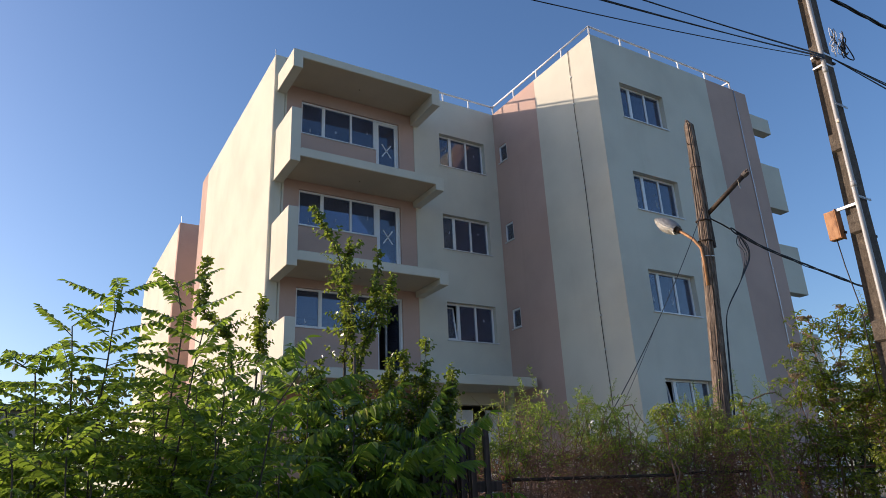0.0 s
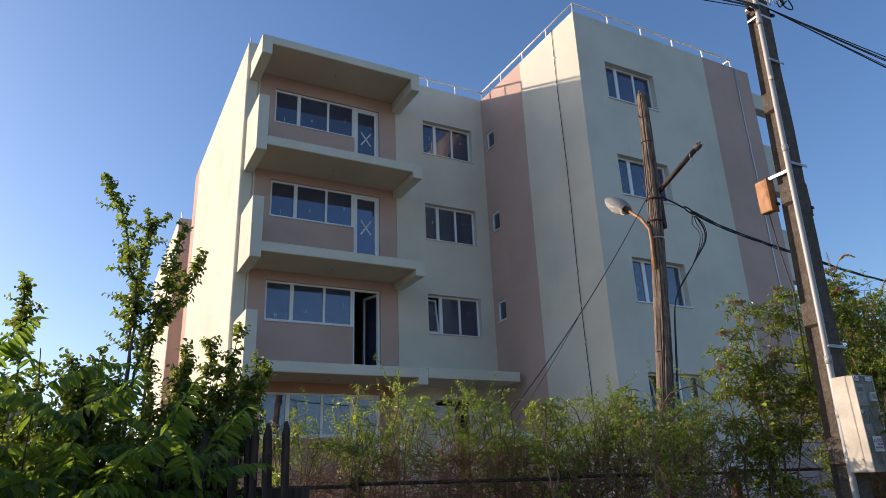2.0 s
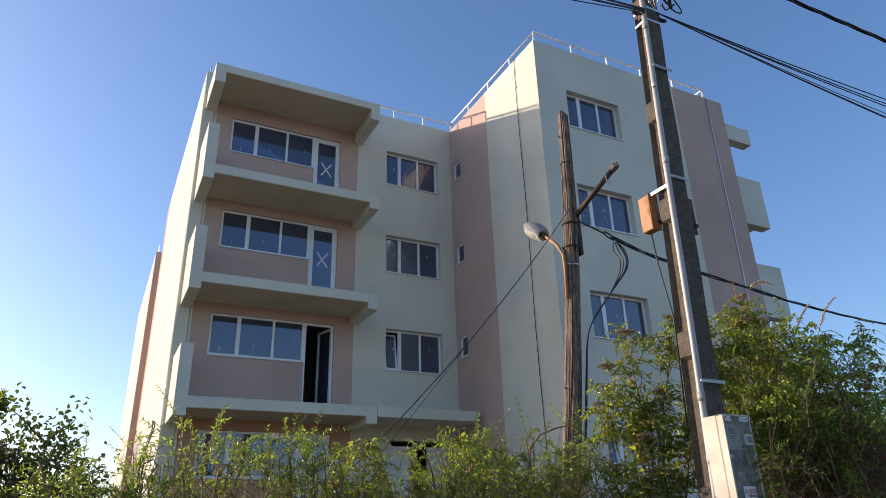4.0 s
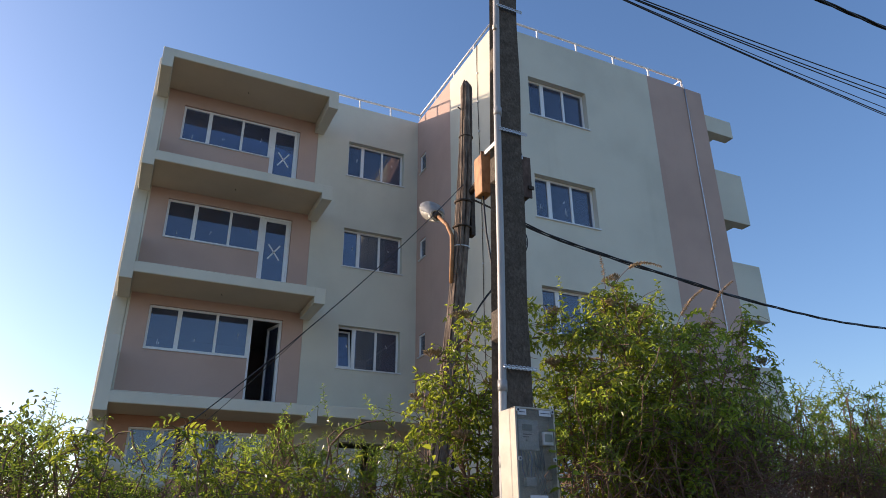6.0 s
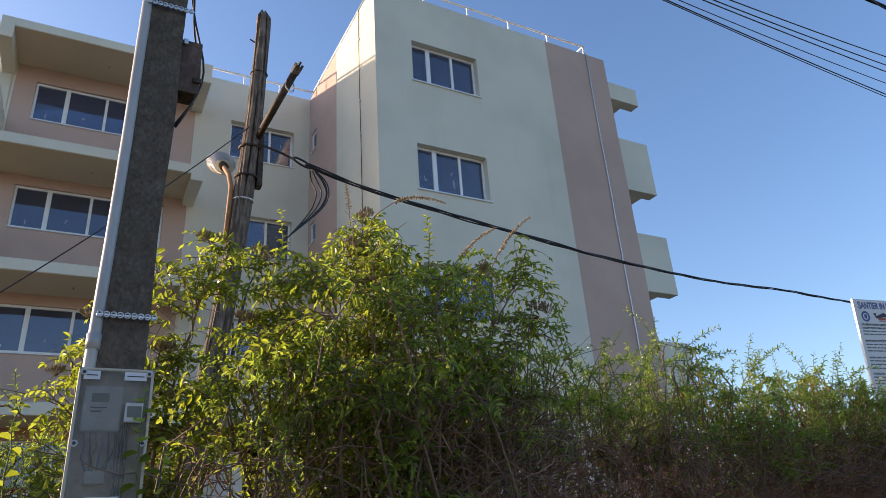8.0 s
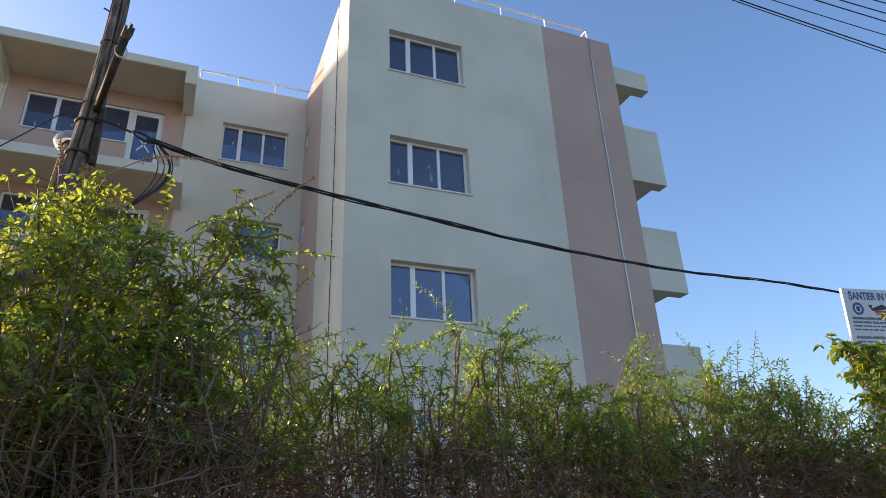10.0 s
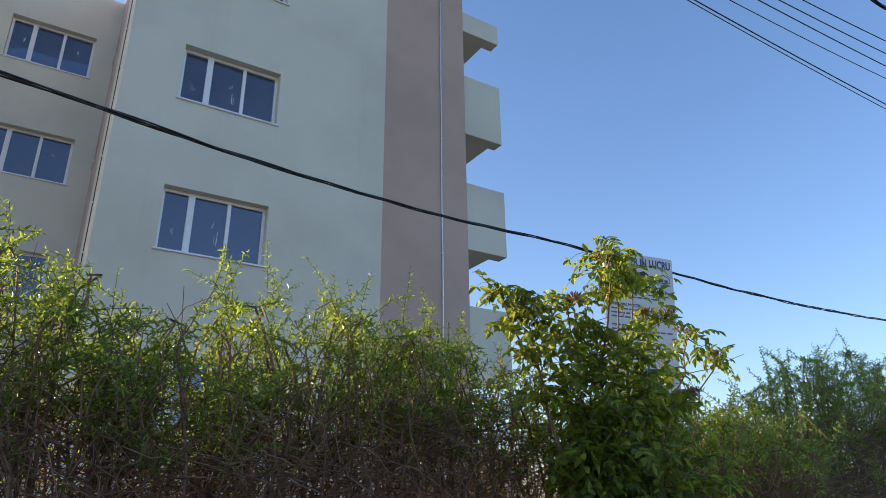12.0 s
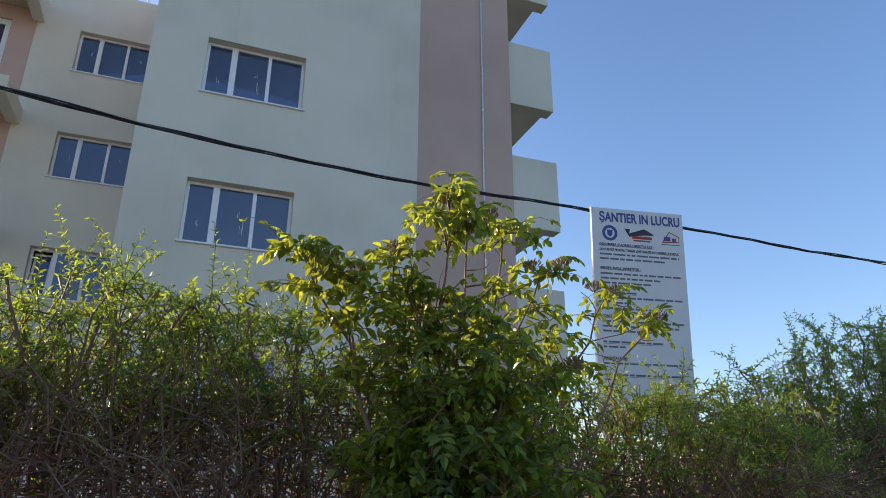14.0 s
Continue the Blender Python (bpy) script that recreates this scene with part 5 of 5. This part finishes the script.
def elder(seed, x, y, stems, label, leaf=0.085, umbels=0.4, mat=None, twigs=160, thick=1.6, broad=0.43):
    """Elder: arching woody stems to given tops, with loose sprays of broad hanging compound leaves and flower plates."""
    P = Plant(seed)
    r = P.r
    plates = Geo()
    ways = []
    for tx, ty, tz, spread, n in stems:
        s = np.array((x + r.uniform(-0.25, 0.25), y + r.uniform(-0.2, 0.2), 0.0))
        e = np.array((tx, ty, tz))
        m = np.array((s[0] * 0.6 + e[0] * 0.4, s[1] * 0.6 + e[1] * 0.4, tz * 0.72))
        u = np.linspace(0, 1, 14)[:, None]
        c = s * (1 - u) ** 2 + 2 * m * u * (1 - u) + e * u ** 2
        c[1:-1] += r.normal(size=(12, 3)) * 0.02
        P.stems.tube(c, np.linspace(0.016, 0.004, 14), 7, False)
        ways.append(c)
        for q in range(int(n * thick)):
            k = 13 * (r.uniform(0.42, 1.0) if q > 2 else 1.0)
            p = np.array([np.interp(k, range(14), c[:, m2]) for m2 in range(3)])
            dr = P.unit() * np.array((1, 1, 0.6)) + np.array((0, 0, 0.5))
            size = spread * r.uniform(0.45, 1.1)
            ln = P.line(p, dr / np.linalg.norm(dr), size, 6, 0.03, 0.16)
            P.stems.tube(ln, np.linspace(0.006, 0.0022, 6), 4, False)
            nodes = max(2, int(size / 0.065))
            for j in range(nodes):
                pos = (j + 1) / nodes * 5
                at = np.array([np.interp(pos, range(6), ln[:, m2]) for m2 in range(3)])
                turn = r.uniform(0, 6.28)
                for sg in (0, math.pi):
                    fd = np.array((math.cos(turn + sg), math.sin(turn + sg), 0.45)) + r.normal(size=3) * 0.3
                    P.frond(at, fd / np.linalg.norm(fd), r.uniform(0.11, 0.18), r.randint(2, 5), leaf * r.uniform(0.7, 1.2), leaf * broad, 0.2, r.uniform(0.0, 0.45), tilt=0.6, sweep=0.6)
        if r.rand() < umbels:
            for q in range(2):
                c0 = e + np.array((r.uniform(-0.12, 0.12), r.uniform(-0.12, 0.05), 0.03))
                for m2 in range(44):
                    a, rad = r.uniform(0, 6.28), 0.06 * math.sqrt(r.rand())
                    pe = c0 + np.array((rad * math.cos(a), rad * math.sin(a), 0.06 - rad * 0.3 + r.uniform(-0.01, 0.01)))
                    plates.tube([c0, (c0 * 0.4 + pe * 0.6), pe, pe + np.array((0, 0, 0.007))], [0.0008, 0.0007, 0.0045, 0.003], 4, False)
    for q in range(twigs):
        c = ways[r.randint(len(ways))]
        P.stems.tube(P.line(c[r.randint(4, 13)], P.unit() * np.array((1, 1, 0.7)) + np.array((0, 0, 0.3)), r.uniform(0.15, 0.5), 6, 0.05, 0.2), np.linspace(0.004, 0.002, 6), 3, False)
    t = P.build("elder_bush", label, (x, y, 0), mat or L_ELDER, TWIG)
    if plates.n:
        part("flower_plate", plates, UMBEL, t, "dry brown flower heads", kind="stuff")
    return t


def pinnate_tree(seed, name, label, x, y, leaders, mat, fr_len, pairs, leaf_l, leaf_w, droop, step, rise, hang):
    """Young tree of upright leaders with long feathered leaves all along them."""
    P = Plant(seed)
    r = P.r
    for tx, ty, tz, low in leaders:
        s = np.array((x + (tx - x) * 0.35 + r.uniform(-0.1, 0.1), y + (ty - y) * 0.25, 0.0))
        e = np.array((tx, ty, tz))
        u = np.linspace(0, 1, 16)[:, None]
        c = s * (1 - u) + e * u
        c[1:-1] += np.cumsum(r.normal(size=(14, 3)) * 0.008, 0)
        P.stems.tube(c, np.linspace(0.011, 0.003, 16), 6, False)
        k = 15 * low
        a = r.uniform(0, 6)
        while k < 15:
            p = np.array([np.interp(k, range(16), c[:, m]) for m in range(3)])
            a += 2.4
            near_top = k / 15
            fd = np.array((math.cos(a), math.sin(a), rise + 0.6 * near_top ** 14)) + r.normal(size=3) * 0.1
            P.frond(p, fd / np.linalg.norm(fd), fr_len * r.uniform(0.75, 1.15) * (1.1 - 0.45 * near_top ** 6), pairs, leaf_l, leaf_w, droop, hang)
            k += step / tz * 15 * r.uniform(0.7, 1.3)
    return P.build(name, label, (x, y, 0), mat, BARK, kind_of="tree", stem_name="trunk")


def plum(seed, x, y, wands, label, bushy=()):
    """Plum suckers: wands through given points, set with short spurs and rounded leaves; bushy wands fork more."""
    P = Plant(seed)
    r = P.r
    rows = [(w, 1.0) for w in wands] + [(((x * 0.3 + bx * 0.7, bz * 0.6), (bx, bz)), 1.6) for bx, bz in bushy]
    for way, fork in rows:
        knots = [np.array((x + r.uniform(-0.1, 0.1), y + r.uniform(-0.08, 0.08), 0.0))]
        knots += [np.array((wx, y + r.uniform(-0.15, 0.15) * fork, wz)) for wx, wz in way]
        s = np.linspace(0, len(knots) - 1, 22)
        c = np.stack([np.interp(s, range(len(knots)), [q[m] for q in knots]) for m in range(3)], 1)
        c[1:-1] = (c[:-2] + c[1:-1] * 2 + c[2:]) / 4
        c[1:-1] += r.normal(size=(20, 3)) * 0.008
        P.stems.tube(c, np.linspace(0.013, 0.002, 22), 6, False)
        length = np.linalg.norm(np.diff(c, axis=0), axis=1).sum()
        for q in range(int(length * (24 if fork == 1 else 44))):
            k = 21 * r.uniform(0.3, 1.0)
            p = np.array([np.interp(k, range(22), c[:, m]) for m in range(3)])
            dr = P.unit() * np.array((1, 1, 0.6)) + np.array((0, 0, 0.6))
            long = r.uniform(0.03, 0.09) if r.rand() < 0.7 or k > 17 else r.uniform(0.12, 0.26)
            ln = P.line(p, dr / np.linalg.norm(dr), long * fork * (1.4 - 0.7 * k / 21), 6, -0.02, 0.15)
            P.stems.tube(ln[::2], np.linspace(0.003, 0.0014, 3), 4, False)
            P.leafy(ln, 0.0135, 0.044, 0.03, 0.02, 1.0, 0.25)
    return P.build("plum_tree", label, (x, y, 0), L_PLUM, BARK, kind_of="tree", stem_name="trunk")


# west end: locust, plum suckers and tree of heaven in one thicket
vr = random.Random(77)
scatter = lambda n, x0, x1, y0, y1, z0, z1, low: [(vr.uniform(x0, x1), vr.uniform(y0, y1), vr.uniform(z0, z1), low) for _ in range(n)]
pinnate_tree(21, "locust_tree", "young locust tree with feathery leaves in level tiers", 0.68, 3.35,
             [(0.58, 3.35, 2.68, 0.62), (0.82, 3.38, 2.74, 0.6), (0.4, 3.45, 2.5, 0.55), (1.08, 3.4, 2.36, 0.5), (0.2, 3.5, 2.34, 0.5), (0.95, 3.3, 2.5, 0.55)] + scatter(30, -0.9, 1.4, 3.0, 3.9, 1.75, 2.3, 0.45),
             L_LOCUST, 0.34, 10, 0.05, 0.024, 0.02, 0.036, 0.1, 0.35)
pinnate_tree(22, "locust_tree", "young locust tree with feathery leaves", 0.2, 4.5,
             [(0.1, 4.6, 2.5, 0.5)] + scatter(16, -1.4, 1.4, 4.1, 4.9, 2.0, 2.45, 0.45),
             L_LOCUST, 0.36, 10, 0.056, 0.027, 0.02, 0.05, 0.1, 0.4)
pinnate_tree(23, "tree_of_heaven", "young tree of heaven with long drooping leaves", 1.6, 4.1,
             [(1.5, 4.2, 2.45, 0.45), (1.78, 4.2, 2.55, 0.5), (1.3, 4.1, 2.2, 0.4), (2.15, 4.1, 2.25, 0.4), (2.45, 4.0, 2.1, 0.45)] + scatter(11, 0.9, 2.7, 3.6, 4.3, 1.6, 2.1, 0.4),
             L_AILAN, 0.62, 11, 0.125, 0.04, 0.12, 0.085, 0.75, 0.75)
plum(24, 2.24, 4.6, [((2.26, 2.55), (2.24, 3.02), (2.12, 3.5), (1.98, 3.85)), ((2.26, 2.6), (2.25, 3.05), (2.28, 3.52), (2.42, 3.66)), ((2.38, 2.72), (2.55, 3.05), (2.66, 3.37)), ((2.3, 2.6), (2.42, 2.95), (2.5, 3.55))],
     "young plum tree with long leafy wands", [(2.95, 2.86), (2.8, 2.8), (3.14, 2.6), (2.6, 2.7), (2.95, 2.5), (3.02, 2.3), (2.4, 2.6), (2.7, 2.45), (2.2, 2.4), (2.5, 2.3), (2.85, 2.2), (2.05, 2.6)] + [(vr.uniform(1.9, 3.05), vr.uniform(2.0, 2.7)) for _ in range(16)])
plum(25, 1.5, 4.75, [((1.42, 2.74), (1.2, 2.93), (1.22, 3.35)), ((1.65, 2.6), (1.6, 3.1))], "young plum tree with long leafy wands", [(1.3, 2.6), (1.75, 2.55), (0.9, 2.5), (1.6, 2.3)])
# the low tangle behind the wire fence
for i, (x, y, w, d, h, bare) in enumerate(((3.8, 5.3, 0.7, 0.5, 2.4, 0.66), (4.5, 5.3, 1.0, 0.6, 2.62, 0.72), (5.15, 5.3, 0.9, 0.6, 2.6, 0.7), (5.75, 5.25, 0.8, 0.6, 2.3, 0.6), (6.3, 5.15, 0.8, 0.6, 2.55, 0.6), (6.85, 5.05, 0.9, 0.6, 2.66, 0.6), (7.4, 4.85, 0.8, 0.6, 2.62, 0.62))):
    boxthorn(40 + i, x, y, w, d, h, 20, 0.85, 14, 0.043, bare=bare)
elder(58, 5.45, 4.55, [(5.4, 4.5, 2.3, 0.16, 7), (5.55, 4.55, 2.1, 0.2, 7)], "small young elder with broad leaves", 0.05, 0.0, twigs=10)
elder(59, 6.2, 4.2, [(5.98, 4.1, 2.3, 0.16, 8), (6.3, 4.2, 2.15, 0.22, 8), (6.6, 4.3, 2.1, 0.24, 8), (6.9, 4.4, 2.15, 0.24, 8)], "small young elder with broad leaves", 0.05, 0.0, twigs=30)
# thicket by the poles: two elders, the larger one a broad dome that leans to the street
elder(60, 7.95, 4.5, [(8.05, 4.45, 3.38, 0.24, 12), (7.8, 4.5, 3.05, 0.26, 10), (8.38, 4.3, 3.48, 0.24, 14), (7.7, 4.6, 2.7, 0.3, 10), (8.1, 4.35, 2.8, 0.36, 11), (7.85, 4.35, 2.4, 0.36, 10), (8.3, 4.1, 2.5, 0.36, 10)], "elder bush with compound leaves and dry flower plates", 0.056, 0.8, thick=2.1)
dome = []
for q in range(30):
    a, lift = q * 2.4, (q + 0.5) / 30
    out = math.sqrt(1 - (0.25 + 0.75 * lift) ** 2)
    dome.append((9.3 + 0.98 * out * math.cos(a), 4.0 + 0.72 * out * math.sin(a), 2.0 + 1.42 * (0.25 + 0.75 * lift) ** 1.1, 0.3, 10))
elder(61, 9.2, 4.1, [(9.36, 4.25, 3.82, 0.15, 14), (9.34, 4.25, 3.7, 0.2, 12), (9.22, 4.2, 3.55, 0.26, 12), (9.52, 4.2, 3.55, 0.26, 12), (8.6, 4.15, 3.38, 0.28, 12), (10.15, 3.7, 3.3, 0.26, 12), (10.3, 3.65, 3.05, 0.24, 10), (10.05, 4.0, 3.4, 0.26, 11)] + dome, "tall domed elder bush with hanging leaves and dry flower plates", 0.054, 0.45, twigs=520, thick=1.9)
boxthorn(62, 8.9, 3.7, 1.2, 0.4, 2.85, 18, 0.8, 4, 0.045, bare=0.75)
boxthorn(63, 9.75, 3.6, 1.0, 0.4, 3.15, 24, 0.8, 5, 0.045, bare=0.8)
boxthorn(66, 10.2, 4.4, 1.0, 0.5, 3.1, 22, 0.9, 6, 0.048, bare=0.68)
# the hedge
for i, (x, w, h) in enumerate(((10.75, 1.1, 2.95), (11.35, 1.1, 2.98), (11.95, 1.1, 3.08), (12.55, 1.1, 2.8), (13.1, 1.1, 2.88), (13.65, 1.1, 3.04), (14.2, 1.1, 2.98), (14.8, 1.1, 2.85), (15.5, 1.1, 2.65), (16.2, 1.1, 2.62), (16.9, 1.1, 2.6), (17.5, 1.0, 2.62))):
    boxthorn(70 + i, x, 4.15 + 0.06 * math.sin(i * 2.1), w, 0.7 if x < 15 else 0.85, h, 32, 1.05, 26, 0.046, bare=0.74)
elder(80, 15.05, 3.6, [(15.09, 3.36, 3.23, 0.2, 15), (15.2, 3.4, 3.1, 0.24, 10), (14.42, 3.58, 2.98, 0.2, 11), (14.62, 3.6, 2.88, 0.24, 9), (14.85, 3.5, 2.95, 0.24, 9), (15.45, 3.5, 3.2, 0.18, 10), (15.72, 3.6, 3.02, 0.18, 8), (16.2, 3.7, 2.98, 0.18, 6), (16.55, 3.75, 2.86, 0.13, 3), (14.95, 3.45, 2.72, 0.34, 11), (15.4, 3.45, 2.6, 0.34, 10), (15.1, 3.35, 2.3, 0.38, 10), (15.75, 3.5, 2.45, 0.36, 9), (15.45, 3.3, 2.05, 0.36, 9)],
      "leaning elder bush with broad yellow-green leaves", 0.072, 0.6, thick=1.65, broad=0.5)
for i, (x, y, w, h) in enumerate(((18.4, 4.75, 1.0, 2.85), (19.3, 4.8, 1.1, 3.2), (20.1, 4.85, 1.2, 3.5), (21.1, 4.9, 1.3, 3.6), (22.2, 5.0, 1.5, 3.6))):
    boxthorn(90 + i, x, y, w, 0.6, h, 32, 1.2, 16, 0.045, bare=0.55)
# leafy streamers hanging off the dome
P = Plant(98)
for base, way, ln_, droop in (((10.15, 3.65, 3.3), (0.7, -0.1, 0.25), 0.75, 0.3), ((10.25, 3.6, 3.0), (0.5, 0.0, 0.1), 0.5, 0.3), ((10.25, 4.1, 3.4), (0.75, 0.0, 0.4), 0.55, 0.06), ((9.9, 4.0, 3.5), (0.5, 0.1, 0.9), 0.5, 0.12), ((9.75, 4.1, 3.5), (0.1, 0.0, 1.0), 0.42, 0.03), ((8.75, 4.15, 3.4), (0.05, 0.0, 1.0), 0.4, 0.03)):
    q = P.line(base, np.array(way) / np.linalg.norm(way), ln_, 14, droop, 0.05)
    P.shoots.tube(q, np.linspace(0.004, 0.0015, 14), 4, False)
    P.leafy(q, 0.017, 0.05, 0.026, 0.1, 0.95, 0.35)
P.build("hanging_vine", "leafy vine shoots trailing over the elder dome", (10.2, 3.7, 0), L_ELDER, TWIG, kind_of="vine")
# broad-leaved vine climbing past the meter cabinet
P = Plant(97)
for base, mid, tip in (((8.06, 3.22, 0.0), (7.95, 3.26, 2.05), (7.97, 3.26, 2.4)), ((8.1, 3.2, 0.0), (8.06, 3.24, 1.9), (8.06, 3.25, 2.2)), ((7.5, 3.9, 0.0), (7.47, 4.0, 2.2), (7.49, 4.0, 2.52))):
    u = np.linspace(0, 1, 14)[:, None]
    q = np.array(base) * (1 - u) ** 2 + 2 * np.array(mid) * u * (1 - u) + np.array(tip) * u ** 2
    q[1:-1] += P.r.normal(size=(12, 3)) * 0.006
    P.shoots.tube(q, np.linspace(0.006, 0.002, 14), 5, False)
    P.leafy(q, 0.04, 0.085, 0.07, 0.6, 0.95, 0.45)
P.build("climbing_vine", "broad-leaved green vine climbing by the meter cabinet", (8.05, 3.25, 0), L_ELDER, TWIG, kind_of="vine")
# long dry seed spikes arching out of the tall thicket
P = Plant(99)
for bx, by, bz, dx, dy, dz, ln_, droop in ((9.38, 4.22, 3.85, 0.55, 0.0, 0.8, 0.8, 0.1), (9.9, 4.15, 3.4, 0.45, 0.0, 1.0, 0.75, 0.06), (10.22, 4.1, 3.45, 0.4, 0.0, 1.0, 0.7, 0.05), (9.2, 4.15, 3.75, -0.1, -0.1, 1.0, 0.3, 0.03)):
    q = P.line((bx, by, bz), np.array((dx, dy, dz)) / np.linalg.norm((dx, dy, dz)), ln_, 14, droop, 0.03)
    P.stems.tube(q, np.linspace(0.004, 0.002, 14), 4, False)
    P.leafy(q, 0.005, 0.028, 0.013, 0.35, 0.8, 0.3)
P.build("flower_stalk", "arching dry tan flower stalks above the thicket", (9.5, 4.2, 0), SEEDS, TWIG, kind_of="flower")


def far_tree(seed, x, y, h, w, label):
    """Distant tree: trunk, limbs and an uneven crown of leaf tufts."""
    P = Plant(seed)
    r = P.r
    P.stems.tube(P.line((x, y, 0), (0, 0, 1), h * 0.7, 8, 0, 0.05), np.linspace(0.16, 0.05, 8), 8, False)
    for i in range(16):
        z = h * r.uniform(0.3, 0.75)
        dr = P.unit() * np.array((1, 1, 0.4)) + np.array((0, 0, 0.5))
        ln = P.line((x, y, z), dr / np.linalg.norm(dr), w * r.uniform(0.4, 0.9), 6, -0.02, 0.12)
        P.stems.tube(ln, np.linspace(0.05, 0.015, 6), 5, False)
        for q in range(9):
            k = r.randint(2, 6)
            c = ln[k] + r.normal(size=3) * 0.25 * w * 0.5
            n = 14
            P.leaves(c + r.normal(size=(n, 3)) * 0.16 * w * 0.6, P.unit(n) + np.array((0, 0, -0.2)), P.unit(n) + np.array((0, 0, 0.6)), r.uniform(0.14, 0.22, n), r.uniform(0.09, 0.14, n))
    return P.build("tree", label, (x, y, 0), L_FAR, BARK, kind_of="tree", stem_name="trunk")


for i, (x, y, h, w) in enumerate(((-2.5, 19.0, 4.2, 2.2), (-5.5, 21.0, 4.6, 2.6), (0.5, 24.0, 4.0, 2.0), (2.2, 27.0, 6.9, 2.6), (-9.0, 24.0, 5.0, 2.8), (30.0, 16.0, 4.6, 2.4), (34.0, 14.0, 4.4, 2.4))):
    far_tree(120 + i, x, y, h, w, "broad leafy tree in the distance")
shed = thing("low_outbuilding", "low grey rendered outbuilding far behind the trees", "outbuilding", (-6, 30, 0))
part("wall", Geo().box(-13, 0.5, 28, 33, 0, 5.0), GREYWALL, shed)
part("roof", Geo().bbox(-13.3, 0.8, 27.7, 33.3, 5.0, 5.2, 0.02), SCREED, shed)

# across the street: house and tree that the window panes mirror
home = thing("house", "single-storey house with a red tiled roof", "house", (3, -14, 0))
part("wall", Geo().box(-2, 8, -18, -11, 0, 3.4), GREYWALL, home)
part("roof", Geo().put([(-2.5, -10.5, 3.3), (8.5, -10.5, 3.3), (8.5, -18.5, 3.3), (-2.5, -18.5, 3.3), (0.5, -14.5, 6.0), (5.5, -14.5, 6.0)], [(0, 1, 5, 4), (2, 3, 4, 5)]).put([(-2.5, -18.5, 3.3), (-2.5, -14.5, 3.3), (-2.5, -10.5, 3.3), (0.5, -14.5, 6.0), (8.5, -10.5, 3.3), (8.5, -14.5, 3.3), (8.5, -18.5, 3.3), (5.5, -14.5, 6.0)], [(0, 1, 2, 3), (4, 5, 6, 7)]), TILE, home)
far_tree(140, 10.5, -9.5, 6.5, 2.6, "broad leafy tree across the street")
far_tree(141, 0.0, -9.0, 5.5, 2.4, "broad leafy tree across the street")
